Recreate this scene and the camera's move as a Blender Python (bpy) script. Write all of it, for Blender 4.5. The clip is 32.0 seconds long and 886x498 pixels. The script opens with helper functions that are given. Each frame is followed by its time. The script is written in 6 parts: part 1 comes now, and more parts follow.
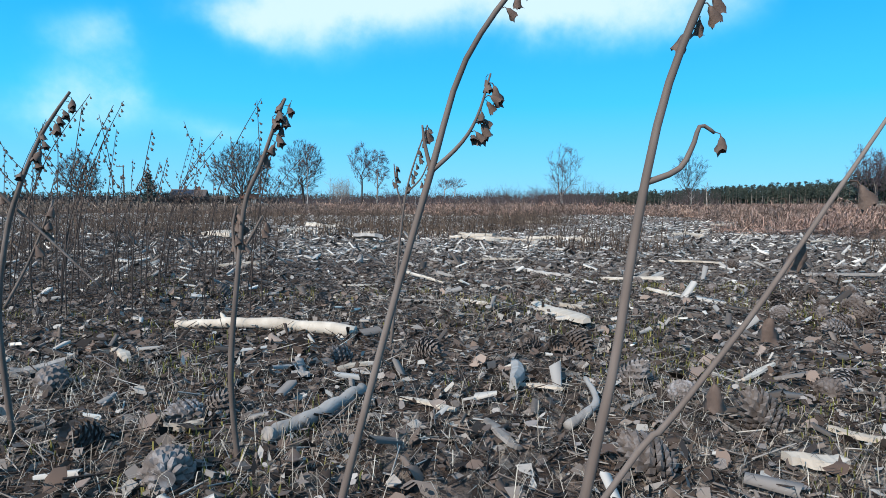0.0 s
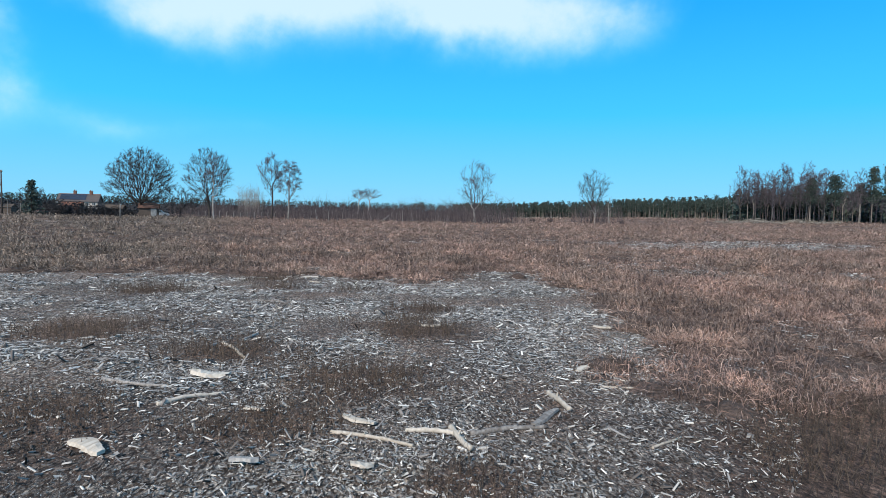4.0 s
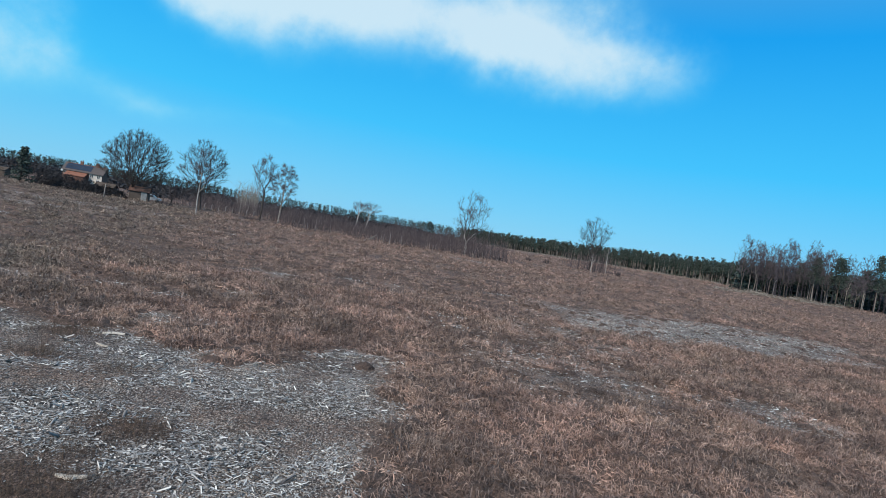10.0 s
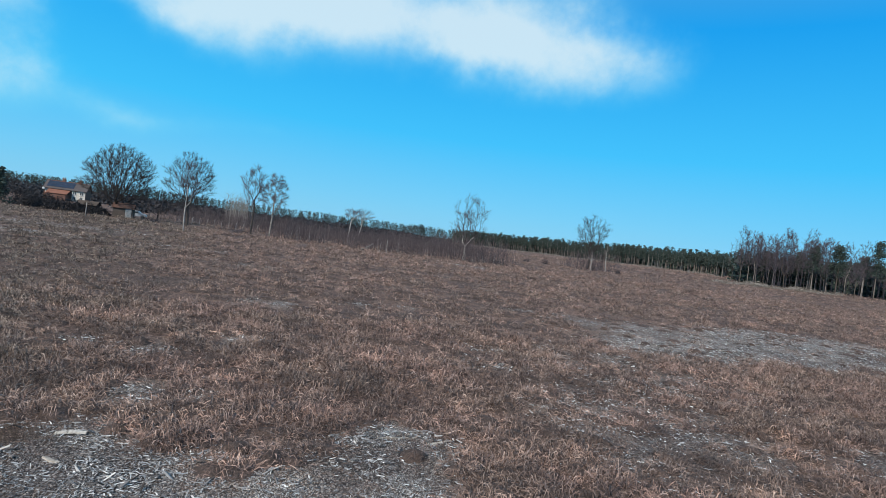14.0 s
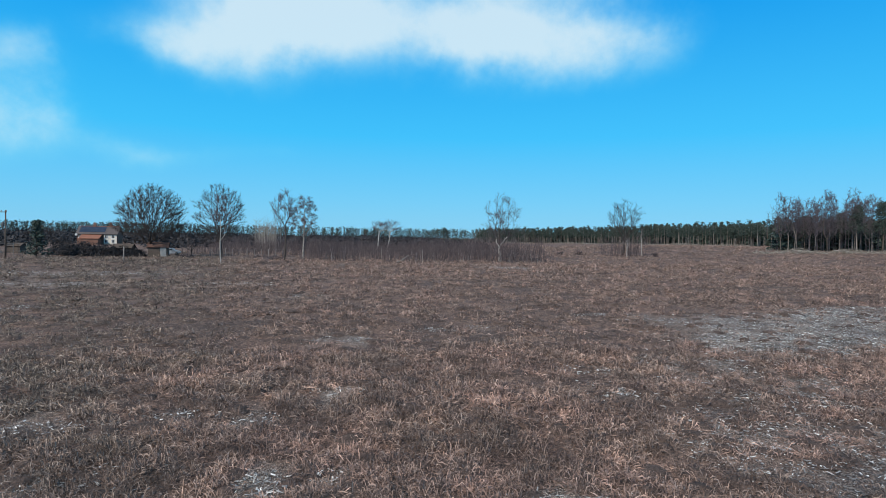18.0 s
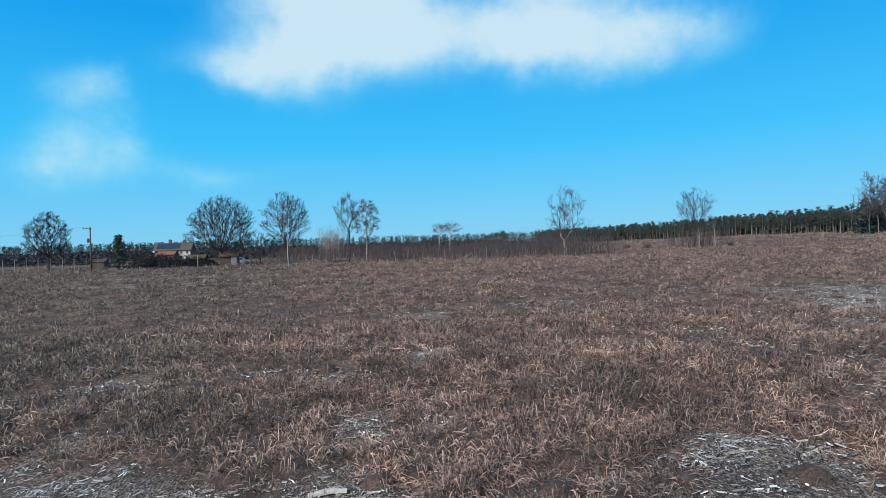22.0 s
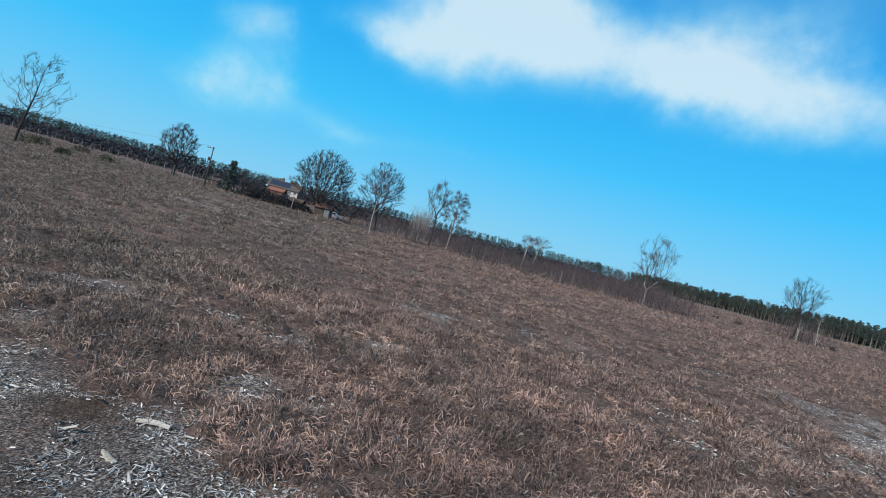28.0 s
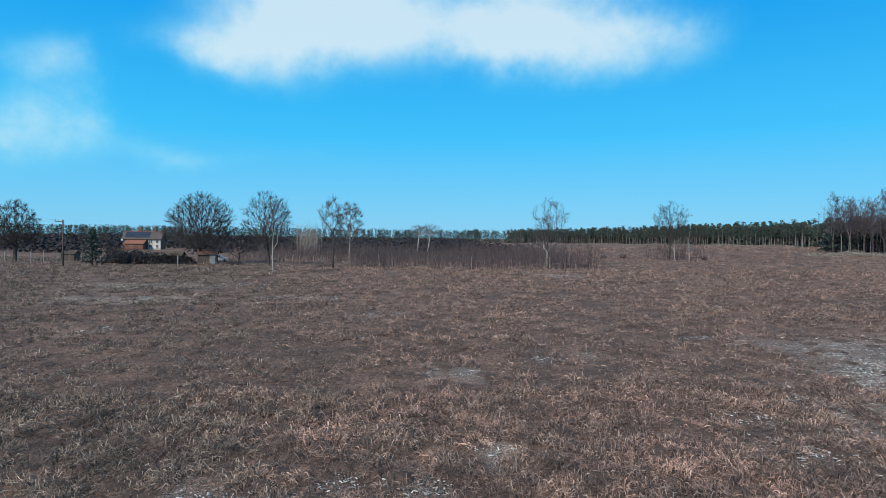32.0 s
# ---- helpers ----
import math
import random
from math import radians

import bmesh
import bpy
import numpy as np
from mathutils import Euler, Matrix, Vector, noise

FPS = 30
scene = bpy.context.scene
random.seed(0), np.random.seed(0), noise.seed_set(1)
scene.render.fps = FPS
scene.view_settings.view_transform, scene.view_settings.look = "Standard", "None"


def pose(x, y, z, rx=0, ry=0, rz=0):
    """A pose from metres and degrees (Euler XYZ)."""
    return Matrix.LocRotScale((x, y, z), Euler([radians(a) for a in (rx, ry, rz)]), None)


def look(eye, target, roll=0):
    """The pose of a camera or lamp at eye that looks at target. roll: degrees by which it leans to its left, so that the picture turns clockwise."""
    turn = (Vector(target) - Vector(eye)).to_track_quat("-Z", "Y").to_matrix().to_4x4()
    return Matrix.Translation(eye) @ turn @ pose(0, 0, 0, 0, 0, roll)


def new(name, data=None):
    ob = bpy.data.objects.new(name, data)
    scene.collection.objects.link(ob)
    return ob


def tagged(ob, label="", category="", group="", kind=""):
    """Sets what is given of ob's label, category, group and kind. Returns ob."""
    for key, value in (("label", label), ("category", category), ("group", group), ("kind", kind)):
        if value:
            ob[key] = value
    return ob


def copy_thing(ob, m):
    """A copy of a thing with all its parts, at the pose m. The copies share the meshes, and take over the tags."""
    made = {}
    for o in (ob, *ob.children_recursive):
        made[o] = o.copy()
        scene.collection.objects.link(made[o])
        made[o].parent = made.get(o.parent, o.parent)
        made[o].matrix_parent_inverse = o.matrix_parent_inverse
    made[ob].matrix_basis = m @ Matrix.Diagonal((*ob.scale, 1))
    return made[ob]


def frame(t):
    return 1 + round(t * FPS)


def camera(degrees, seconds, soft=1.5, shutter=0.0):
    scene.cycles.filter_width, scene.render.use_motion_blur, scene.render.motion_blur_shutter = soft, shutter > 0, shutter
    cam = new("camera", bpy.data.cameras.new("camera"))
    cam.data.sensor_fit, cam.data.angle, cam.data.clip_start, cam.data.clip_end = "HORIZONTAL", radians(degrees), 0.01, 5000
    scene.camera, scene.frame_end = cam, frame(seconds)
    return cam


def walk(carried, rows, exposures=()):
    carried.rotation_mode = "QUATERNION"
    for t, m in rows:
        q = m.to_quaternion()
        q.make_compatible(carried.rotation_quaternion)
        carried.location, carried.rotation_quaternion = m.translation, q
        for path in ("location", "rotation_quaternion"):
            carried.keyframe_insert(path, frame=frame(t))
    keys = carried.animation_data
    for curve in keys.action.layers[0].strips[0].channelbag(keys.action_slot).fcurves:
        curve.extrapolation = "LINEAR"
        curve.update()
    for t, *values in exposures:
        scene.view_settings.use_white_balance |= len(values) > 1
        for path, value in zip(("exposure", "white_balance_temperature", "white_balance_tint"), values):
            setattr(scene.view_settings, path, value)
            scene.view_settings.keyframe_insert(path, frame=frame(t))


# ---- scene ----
cam = camera(75.7, 32.0, soft=0.55)
PATH = [
    (0, (-0.0000, 0.0009, 0.2499), (0.042, 9.974, -0.480), 0.38),
    (0.5, (0.0029, -0.0006, 0.2586), (0.191, 9.984, -0.267), -0.78),
    (1, (0.0118, 0.0020, 0.2621), (0.374, 9.991, -0.043), -2.43),
    (1.5, (0.0095, -0.0023, 0.2652), (0.391, 9.989, 0.076), -1.24),
    (2, (0.0187, 0.0012, 0.2694), (0.577, 9.985, 0.195), -2.08),
    (2.5, (0.0505, 0.0384, 0.2624), (1.249, 9.966, 0.265), -1.44),
    (3, (0.0816, -0.0535, 0.3553), (1.714, 9.812, 0.453), -0.71),
    (3.5, (0.1632, -0.1230, 0.9140), (1.782, 9.728, 0.336), 1.01),
    (4, (0.2451, -0.0879, 1.7697), (1.764, 9.778, 1.173), 1.25),
    (4.5, (0.3700, -0.0437, 2.6953), (1.831, 9.847, 2.478), -1.00),
    (6.5, (1.9048, 0.3336, 2.7500), (3.206, 10.247, 2.572), 1.08),
    (7, (2.3491, 0.6502, 2.4931), (3.651, 10.564, 2.324), 1.18),
    (7.5, (2.7092, 0.8976, 2.4352), (3.997, 10.811, 2.195), 3.21),
    (8, (2.9918, 1.1417, 2.5715), (4.282, 11.051, 2.191), 3.60),
    (8.5, (3.2084, 1.4050, 2.8021), (4.476, 11.322, 2.590), -0.96),
    (9, (3.5375, 1.5551, 3.1580), (4.832, 11.468, 2.931), -1.49),
    (9.5, (4.1587, 1.2580, 3.4498), (5.525, 11.161, 3.191), 11.15),
    (10, (4.3516, 1.6576, 3.5567), (5.721, 11.560, 3.308), 9.72),
    (10.5, (4.0925, 2.1574, 3.4667), (5.517, 12.053, 3.253), 0.04),
    (11, (3.9058, 2.5862, 3.3402), (5.461, 12.461, 3.088), 0.85),
    (11.5, (3.7115, 3.1249, 3.1656), (5.307, 12.994, 2.950), 4.66),
    (12, (3.5150, 3.7382, 2.9432), (5.093, 13.612, 2.791), -0.30),
    (12.5, (3.4366, 4.2491, 2.9163), (5.027, 14.120, 2.756), -1.16),
    (13, (3.4407, 4.6193, 3.2097), (5.060, 14.486, 3.016), 2.07),
    (13.5, (3.4211, 5.0074, 3.6104), (4.948, 14.888, 3.392), 3.75),
    (14, (3.3162, 5.3849, 4.0576), (4.834, 15.267, 3.862), 7.38),
    (14.5, (3.0954, 5.7645, 4.5500), (4.545, 15.658, 4.403), 1.12),
    (15, (2.8668, 5.9360, 5.0485), (4.316, 15.829, 5.206), 2.30),
    (15.5, (2.5883, 6.2301, 5.5447), (3.981, 16.132, 5.433), 3.73),
    (17.5, (1.6083, 6.8040, 5.1821), (2.718, 16.742, 5.068), 0.12),
    (18, (1.2446, 7.3406, 4.6099), (2.360, 17.276, 4.408), 0.97),
    (18.5, (1.2641, 7.4294, 4.1603), (2.303, 17.374, 4.011), 0.35),
    (19, (1.2461, 7.8353, 3.7523), (2.064, 17.801, 3.655), 1.70),
    (19.5, (1.1204, 8.3170, 3.3987), (1.685, 18.301, 3.312), 7.94),
    (20, (0.9142, 8.7283, 3.1182), (1.201, 18.724, 3.067), 1.27),
    (20.5, (0.6960, 8.9234, 2.9874), (0.891, 18.921, 2.889), 0.07),
    (21, (0.5695, 8.8968, 2.9449), (0.691, 18.896, 2.875), 0.70),
    (21.5, (0.4703, 8.8557, 2.9404), (0.570, 18.855, 2.888), 0.19),
    (22, (0.4356, 8.8234, 2.9484), (0.532, 18.823, 2.865), -1.76),
    (22.5, (0.5185, 8.7990, 2.9472), (0.621, 18.798, 2.846), -2.19),
    (23, (0.7303, 8.7808, 2.9530), (0.800, 18.780, 2.864), -0.23),
    (23.5, (0.9245, 8.7266, 2.9273), (0.947, 18.726, 2.807), 4.08),
    (24, (1.0955, 8.6772, 2.8711), (1.080, 18.676, 2.749), -0.75),
    (24.5, (1.3242, 8.6430, 2.8051), (1.269, 18.641, 2.634), -1.09),
    (25, (1.6493, 8.6341, 2.7426), (1.540, 18.632, 2.579), -1.42),
    (25.5, (2.0671, 8.5781, 2.6736), (1.895, 18.575, 2.504), -0.92),
    (27.5, (3.1834, 8.7166, 3.1671), (2.025, 18.646, 2.930), 3.08),
    (28, (3.3497, 8.5611, 3.5529), (1.820, 18.439, 3.264), 15.03),
    (28.5, (3.0296, 8.0359, 4.0194), (2.997, 18.036, 3.962), 15.24),
    (29, (2.1725, 7.9053, 4.4157), (2.824, 17.879, 4.095), 3.12),
    (29.5, (1.2539, 8.1742, 4.8233), (1.975, 18.142, 4.482), 1.49),
    (30, (0.3392, 8.5230, 5.2460), (1.012, 18.497, 4.999), 1.23),
    (30.5, (-0.4890, 8.7968, 5.5989), (0.151, 18.773, 5.353), 1.19),
    (31, (-1.1681, 8.9364, 5.7780), (-0.500, 18.911, 5.529), 0.84),
    (31.5, (-1.7423, 9.0250, 5.8241), (-1.057, 18.998, 5.582), 1.00),
    (32, (-2.2468, 9.2365, 5.6608), (-1.624, 19.215, 5.457), 0.65),
]
walk(cam, [(t, look(eye, target, roll)) for t, eye, target, roll in PATH], exposures=((0.0, 0.28), (2.0, 0.28), (3.5, 0.20), (5.0, 0.14), (8.0, 0.04), (12.0, 0.0), (32.0, 0.0)))

# ---- sky, sun, exposure ----
scene.view_settings.exposure = 0.0
SUN_EL, SUN_AZ = 36.0, -142.0   # degrees; azimuth clockwise from the way the camera first looks
world = bpy.data.worlds.new("world")
scene.world = world
world.use_nodes = True


def sky_nodes():
    nt = world.node_tree
    nt.nodes.clear()

    def nd(kind, **kw):
        n = nt.nodes.new(kind)
        for k, v in kw.items():
            n.inputs[k].default_value = v
        return n

    def math_(op, a, b=None, clamp=False):
        n = nt.nodes.new("ShaderNodeMath")
        n.operation, n.use_clamp = op, clamp
        for i, v in enumerate((a, b)):
            if v is None:
                continue
            if isinstance(v, (int, float)):
                n.inputs[i].default_value = v
            else:
                nt.links.new(v, n.inputs[i])
        return n.outputs[0]

    sky = nt.nodes.new("ShaderNodeTexSky")
    sky.sky_type = "NISHITA"
    sky.sun_disc = False
    sky.sun_elevation, sky.sun_rotation = radians(SUN_EL), radians(SUN_AZ)
    sky.air_density, sky.dust_density, sky.ozone_density = 1.0, 0.3, 2.5
    coord = nt.nodes.new("ShaderNodeTexCoord")
    sep = nt.nodes.new("ShaderNodeSeparateXYZ")
    nt.links.new(coord.outputs["Generated"], sep.inputs[0])
    az = math_("ARCTAN2", sep.outputs[0], sep.outputs[1])
    el = math_("ARCSINE", sep.outputs[2])
    # the deep spring blue of a dry day, paler towards the horizon
    blue = nt.nodes.new("ShaderNodeValToRGB")
    stops = ((0.0, (0.22, 0.62, 0.90)), (0.06, (0.15, 0.60, 0.95)), (0.17, (0.035, 0.54, 1.0)), (0.36, (0.0, 0.36, 0.90)), (0.46, (0.06, 0.36, 0.78)), (0.7, (0.24, 0.42, 0.64)))
    while len(blue.color_ramp.elements) < len(stops):
        blue.color_ramp.elements.new(0.5)
    for e_, (p_, c_) in zip(blue.color_ramp.elements, stops):
        e_.position, e_.color = p_, (*c_, 1)
    nt.links.new(sep.outputs[2], blue.inputs[0])
    scaled = nt.nodes.new("ShaderNodeMix")
    scaled.data_type, scaled.blend_type = "RGBA", "MULTIPLY"
    scaled.inputs[0].default_value = 1.0
    nt.links.new(blue.outputs[0], scaled.inputs[6])
    scaled.inputs[7].default_value = (1 / SKY, 1 / SKY, 1 / SKY, 1)
    tint = nt.nodes.new("ShaderNodeMix")
    tint.data_type = "RGBA"
    tint.inputs[0].default_value = 0.92
    nt.links.new(sky.outputs[0], tint.inputs[6])
    nt.links.new(scaled.outputs[2], tint.inputs[7])
    warp = nd("ShaderNodeTexNoise", Scale=5.0, Detail=5.0, Roughness=0.55)
    nt.links.new(coord.outputs["Generated"], warp.inputs["Vector"])
    wob = math_("MULTIPLY", math_("SUBTRACT", warp.outputs["Fac"], 0.5), 0.18)
    az2, el2 = math_("ADD", az, math_("MULTIPLY", wob, 1.2)), math_("ADD", el, math_("MULTIPLY", wob, 0.55))
    # soft heaps of one cloud bank and its stray puffs: azimuth, elevation, half widths (degrees), weight
    heaps = ((-11, 19.0, 9, 4.4, 1.05), (-3, 22, 9, 4.2, 0.9), (-19.5, 16.4, 6.5, 1.9, 0.62), (9, 19.2, 8, 4.0, 1.0),
             (17, 18.4, 6, 3.6, 0.72), (24.5, 17.4, 5.5, 2.8, 0.66), (15, 24, 9, 4, 0.5), (-12, 25, 10, 5, 0.6),
             (-32, 8.6, 5.0, 3.2, 0.85), (-32, 13.5, 3.4, 2.2, 0.62), (-21, 7.0, 7, 1.4, 0.5), (-10, 7.6, 4, 0.9, 0.2))
    total = None
    for a, e, sa, se, w in heaps:
        da = math_("DIVIDE", math_("SUBTRACT", az2, radians(a)), radians(sa))
        de = math_("DIVIDE", math_("SUBTRACT", el2, radians(e)), radians(se))
        r2 = math_("ADD", math_("MULTIPLY", da, da), math_("MULTIPLY", de, de))
        g = math_("MULTIPLY", math_("EXPONENT", math_("MULTIPLY", r2, -1.0)), w)
        total = g if total is None else math_("ADD", total, g)
    fine = nd("ShaderNodeTexNoise", Scale=8.0, Detail=9.0, Roughness=0.6)
    nt.links.new(coord.outputs["Generated"], fine.inputs["Vector"])
    ragged = math_("MULTIPLY", total, math_("ADD", math_("MULTIPLY", fine.outputs["Fac"], 1.7), 0.15))
    ramp = nt.nodes.new("ShaderNodeMapRange")
    ramp.interpolation_type = "SMOOTHSTEP"
    for k, v in (("From Min", 0.10), ("From Max", 1.30), ("To Min", 0.0), ("To Max", 0.79)):
        ramp.inputs[k].default_value = v
    nt.links.new(ragged, ramp.inputs["Value"])
    mix = nt.nodes.new("ShaderNodeMix")
    mix.data_type = "RGBA"
    nt.links.new(ramp.outputs[0], mix.inputs[0])
    nt.links.new(tint.outputs[2], mix.inputs[6])
    white = nt.nodes.new("ShaderNodeMix")
    white.data_type = "RGBA"
    nt.links.new(ramp.outputs[0], white.inputs[0])
    white.inputs[6].default_value = (CLOUD * 0.30, CLOUD * 0.86, CLOUD * 1.0, 1)
    white.inputs[7].default_value = (CLOUD * 0.92, CLOUD * 0.99, CLOUD * 1.0, 1)
    nt.links.new(white.outputs[2], mix.inputs[7])
    bg = nt.nodes.new("ShaderNodeBackground")
    bg.inputs["Strength"].default_value = SKY
    nt.links.new(mix.outputs[2], bg.inputs["Color"])
    out = nt.nodes.new("ShaderNodeOutputWorld")
    nt.links.new(bg.outputs[0], out.inputs["Surface"])


SKY, CLOUD = 0.10, 9.3
sky_nodes()
sun = new("sun", bpy.data.lights.new("sun", "SUN"))
sun.data.energy, sun.data.angle, sun.data.color = 4.4, radians(0.6), (1.0, 0.92, 0.82)
sun_from = Vector((math.sin(radians(SUN_AZ)) * math.cos(radians(SUN_EL)), math.cos(radians(SUN_AZ)) * math.cos(radians(SUN_EL)), math.sin(radians(SUN_EL))))
sun.matrix_world = look(sun_from * 100, (0, 0, 0))


# ---- materials ----
def material(name, build, rough=0.85):
    m = bpy.data.materials.new(name)
    m.use_nodes = True
    nt = m.node_tree
    b = nt.nodes["Principled BSDF"]
    b.inputs["Roughness"].default_value = rough
    b.inputs["Specular IOR Level"].default_value = 0.25
    build(nt, b)
    return m


def ramp_node(nt, fac, stops):
    r = nt.nodes.new("ShaderNodeValToRGB")
    while len(r.color_ramp.elements) < len(stops):
        r.color_ramp.elements.new(0.5)
    for e, (p, c) in zip(r.color_ramp.elements, stops):
        e.position, e.color = p, (*c, 1)
    nt.links.new(fac, r.inputs[0])
    return r.outputs[0]


def noise_node(nt, scale, detail=4.0, rough=0.6, coords="Object", stretch=None):
    c = nt.nodes.new("ShaderNodeTexCoord")
    n = nt.nodes.new("ShaderNodeTexNoise")
    n.inputs["Scale"].default_value, n.inputs["Detail"].default_value, n.inputs["Roughness"].default_value = scale, detail, rough
    src = c.outputs[coords]
    if stretch:
        mp = nt.nodes.new("ShaderNodeMapping")
        mp.inputs["Scale"].default_value = stretch
        nt.links.new(src, mp.inputs["Vector"])
        src = mp.outputs[0]
    nt.links.new(src, n.inputs["Vector"])
    return n.outputs["Fac"]


def mix_node(nt, fac, a, b, blend="MIX"):
    n = nt.nodes.new("ShaderNodeMix")
    n.data_type, n.blend_type = "RGBA", blend
    for s, v in ((0, fac), (6, a), (7, b)):
        if isinstance(v, (int, float)):
            n.inputs[s].default_value = v
        elif isinstance(v, tuple):
            n.inputs[s].default_value = (*v, 1)
        else:
            nt.links.new(v, n.inputs[s])
    return n.outputs[2]


def bump_node(nt, b, height, strength, dist):
    n = nt.nodes.new("ShaderNodeBump")
    n.inputs["Strength"].default_value, n.inputs["Distance"].default_value = strength, dist
    nt.links.new(height, n.inputs["Height"])
    nt.links.new(n.outputs[0], b.inputs["Normal"])


def island(nt):
    return nt.nodes.new("ShaderNodeNewGeometry").outputs["Random Per Island"]


def by_island(stops, large=None, large_scale=0.25, amount=0.6, rough=0.85, name="stuff", clump=0.0, west=False):
    """Colour by piece, drifting slowly over the field."""
    def build(nt, b):
        c = ramp_node(nt, island(nt), stops)
        if large:
            c2 = ramp_node(nt, island(nt), large)
            n = nt.nodes.new("ShaderNodeMapRange")
            n.inputs["From Min"].default_value, n.inputs["From Max"].default_value = 0.38, 0.62
            nt.links.new(noise_node(nt, large_scale, 3.0), n.inputs["Value"])
            share = n.outputs[0]
            if west:
                # red-brown turns grey westwards: partly the growth, partly lens darkening put into colour
                ob = nt.nodes.new("ShaderNodeTexCoord")
                dot = nt.nodes.new("ShaderNodeVectorMath")
                dot.operation = "DOT_PRODUCT"
                dot.inputs[1].default_value = (-1.0, -0.20, 0.0)
                nt.links.new(ob.outputs["Object"], dot.inputs[0])
                to = nt.nodes.new("ShaderNodeMapRange")
                to.interpolation_type = "SMOOTHSTEP"
                to.inputs["From Min"].default_value, to.inputs["From Max"].default_value = -5.0, 9.0
                nt.links.new(dot.outputs["Value"], to.inputs["Value"])
                both = nt.nodes.new("ShaderNodeMath")
                both.operation, both.use_clamp = "ADD", True
                less = nt.nodes.new("ShaderNodeMath")
                less.operation = "MULTIPLY"
                less.inputs[1].default_value = 0.6
                nt.links.new(share, less.inputs[0])
                nt.links.new(less.outputs[0], both.inputs[0])
                nt.links.new(to.outputs[0], both.inputs[1])
                share = both.outputs[0]
            k = nt.nodes.new("ShaderNodeMath")
            k.operation = "MULTIPLY"
            k.inputs[1].default_value = amount
            nt.links.new(share, k.inputs[0])
            c = mix_node(nt, k.outputs[0], c, c2)
        if clump:
            c = mix_node(nt, 1.0, c, ramp_node(nt, noise_node(nt, clump, 3.0), [(0.32, (0.42, 0.42, 0.43)), (0.5, (0.95, 0.95, 0.95)), (0.68, (1.45, 1.38, 1.32))]), "MULTIPLY")
            c = mix_node(nt, 1.0, c, ramp_node(nt, noise_node(nt, clump * 0.3, 4.0), [(0.38, (0.68, 0.69, 0.70)), (0.5, (1.02, 1.02, 1.02)), (0.62, (1.32, 1.27, 1.22))]), "MULTIPLY")
        nt.links.new(c, b.inputs["Base Color"])
    return material(name, build, rough)


def grained(name, stops, scale, stretch=None, rough=0.8, bump=0.3, dist=0.01, object_random=0.0):
    """Colour and relief from one noise, at two scales."""
    def build(nt, b):
        f = noise_node(nt, scale, 6.0, 0.62, stretch=stretch)
        g = noise_node(nt, scale * 0.13, 3.0)
        m = nt.nodes.new("ShaderNodeMath")
        m.operation = "MULTIPLY_ADD"
        nt.links.new(g, m.inputs[0])
        m.inputs[1].default_value = 0.5
        s = nt.nodes.new("ShaderNodeMath")
        s.operation = "MULTIPLY_ADD"
        nt.links.new(f, s.inputs[0])
        s.inputs[1].default_value, s.inputs[2].default_value = 0.9, -0.2
        nt.links.new(s.outputs[0], m.inputs[2])
        fac = m.outputs[0]
        if object_random:
            o = nt.nodes.new("ShaderNodeObjectInfo")
            a = nt.nodes.new("ShaderNodeMath")
            a.operation = "MULTIPLY_ADD"
            nt.links.new(o.outputs["Random"], a.inputs[0])
            a.inputs[1].default_value = object_random
            nt.links.new(fac, a.inputs[2])
            sub = nt.nodes.new("ShaderNodeMath")
            sub.operation = "SUBTRACT"
            nt.links.new(a.outputs[0], sub.inputs[0])
            sub.inputs[1].default_value = object_random * 0.5
            fac = sub.outputs[0]
        nt.links.new(ramp_node(nt, fac, stops), b.inputs["Base Color"])
        if bump:
            bump_node(nt, b, f, bump, dist)
    return material(name, build, rough)


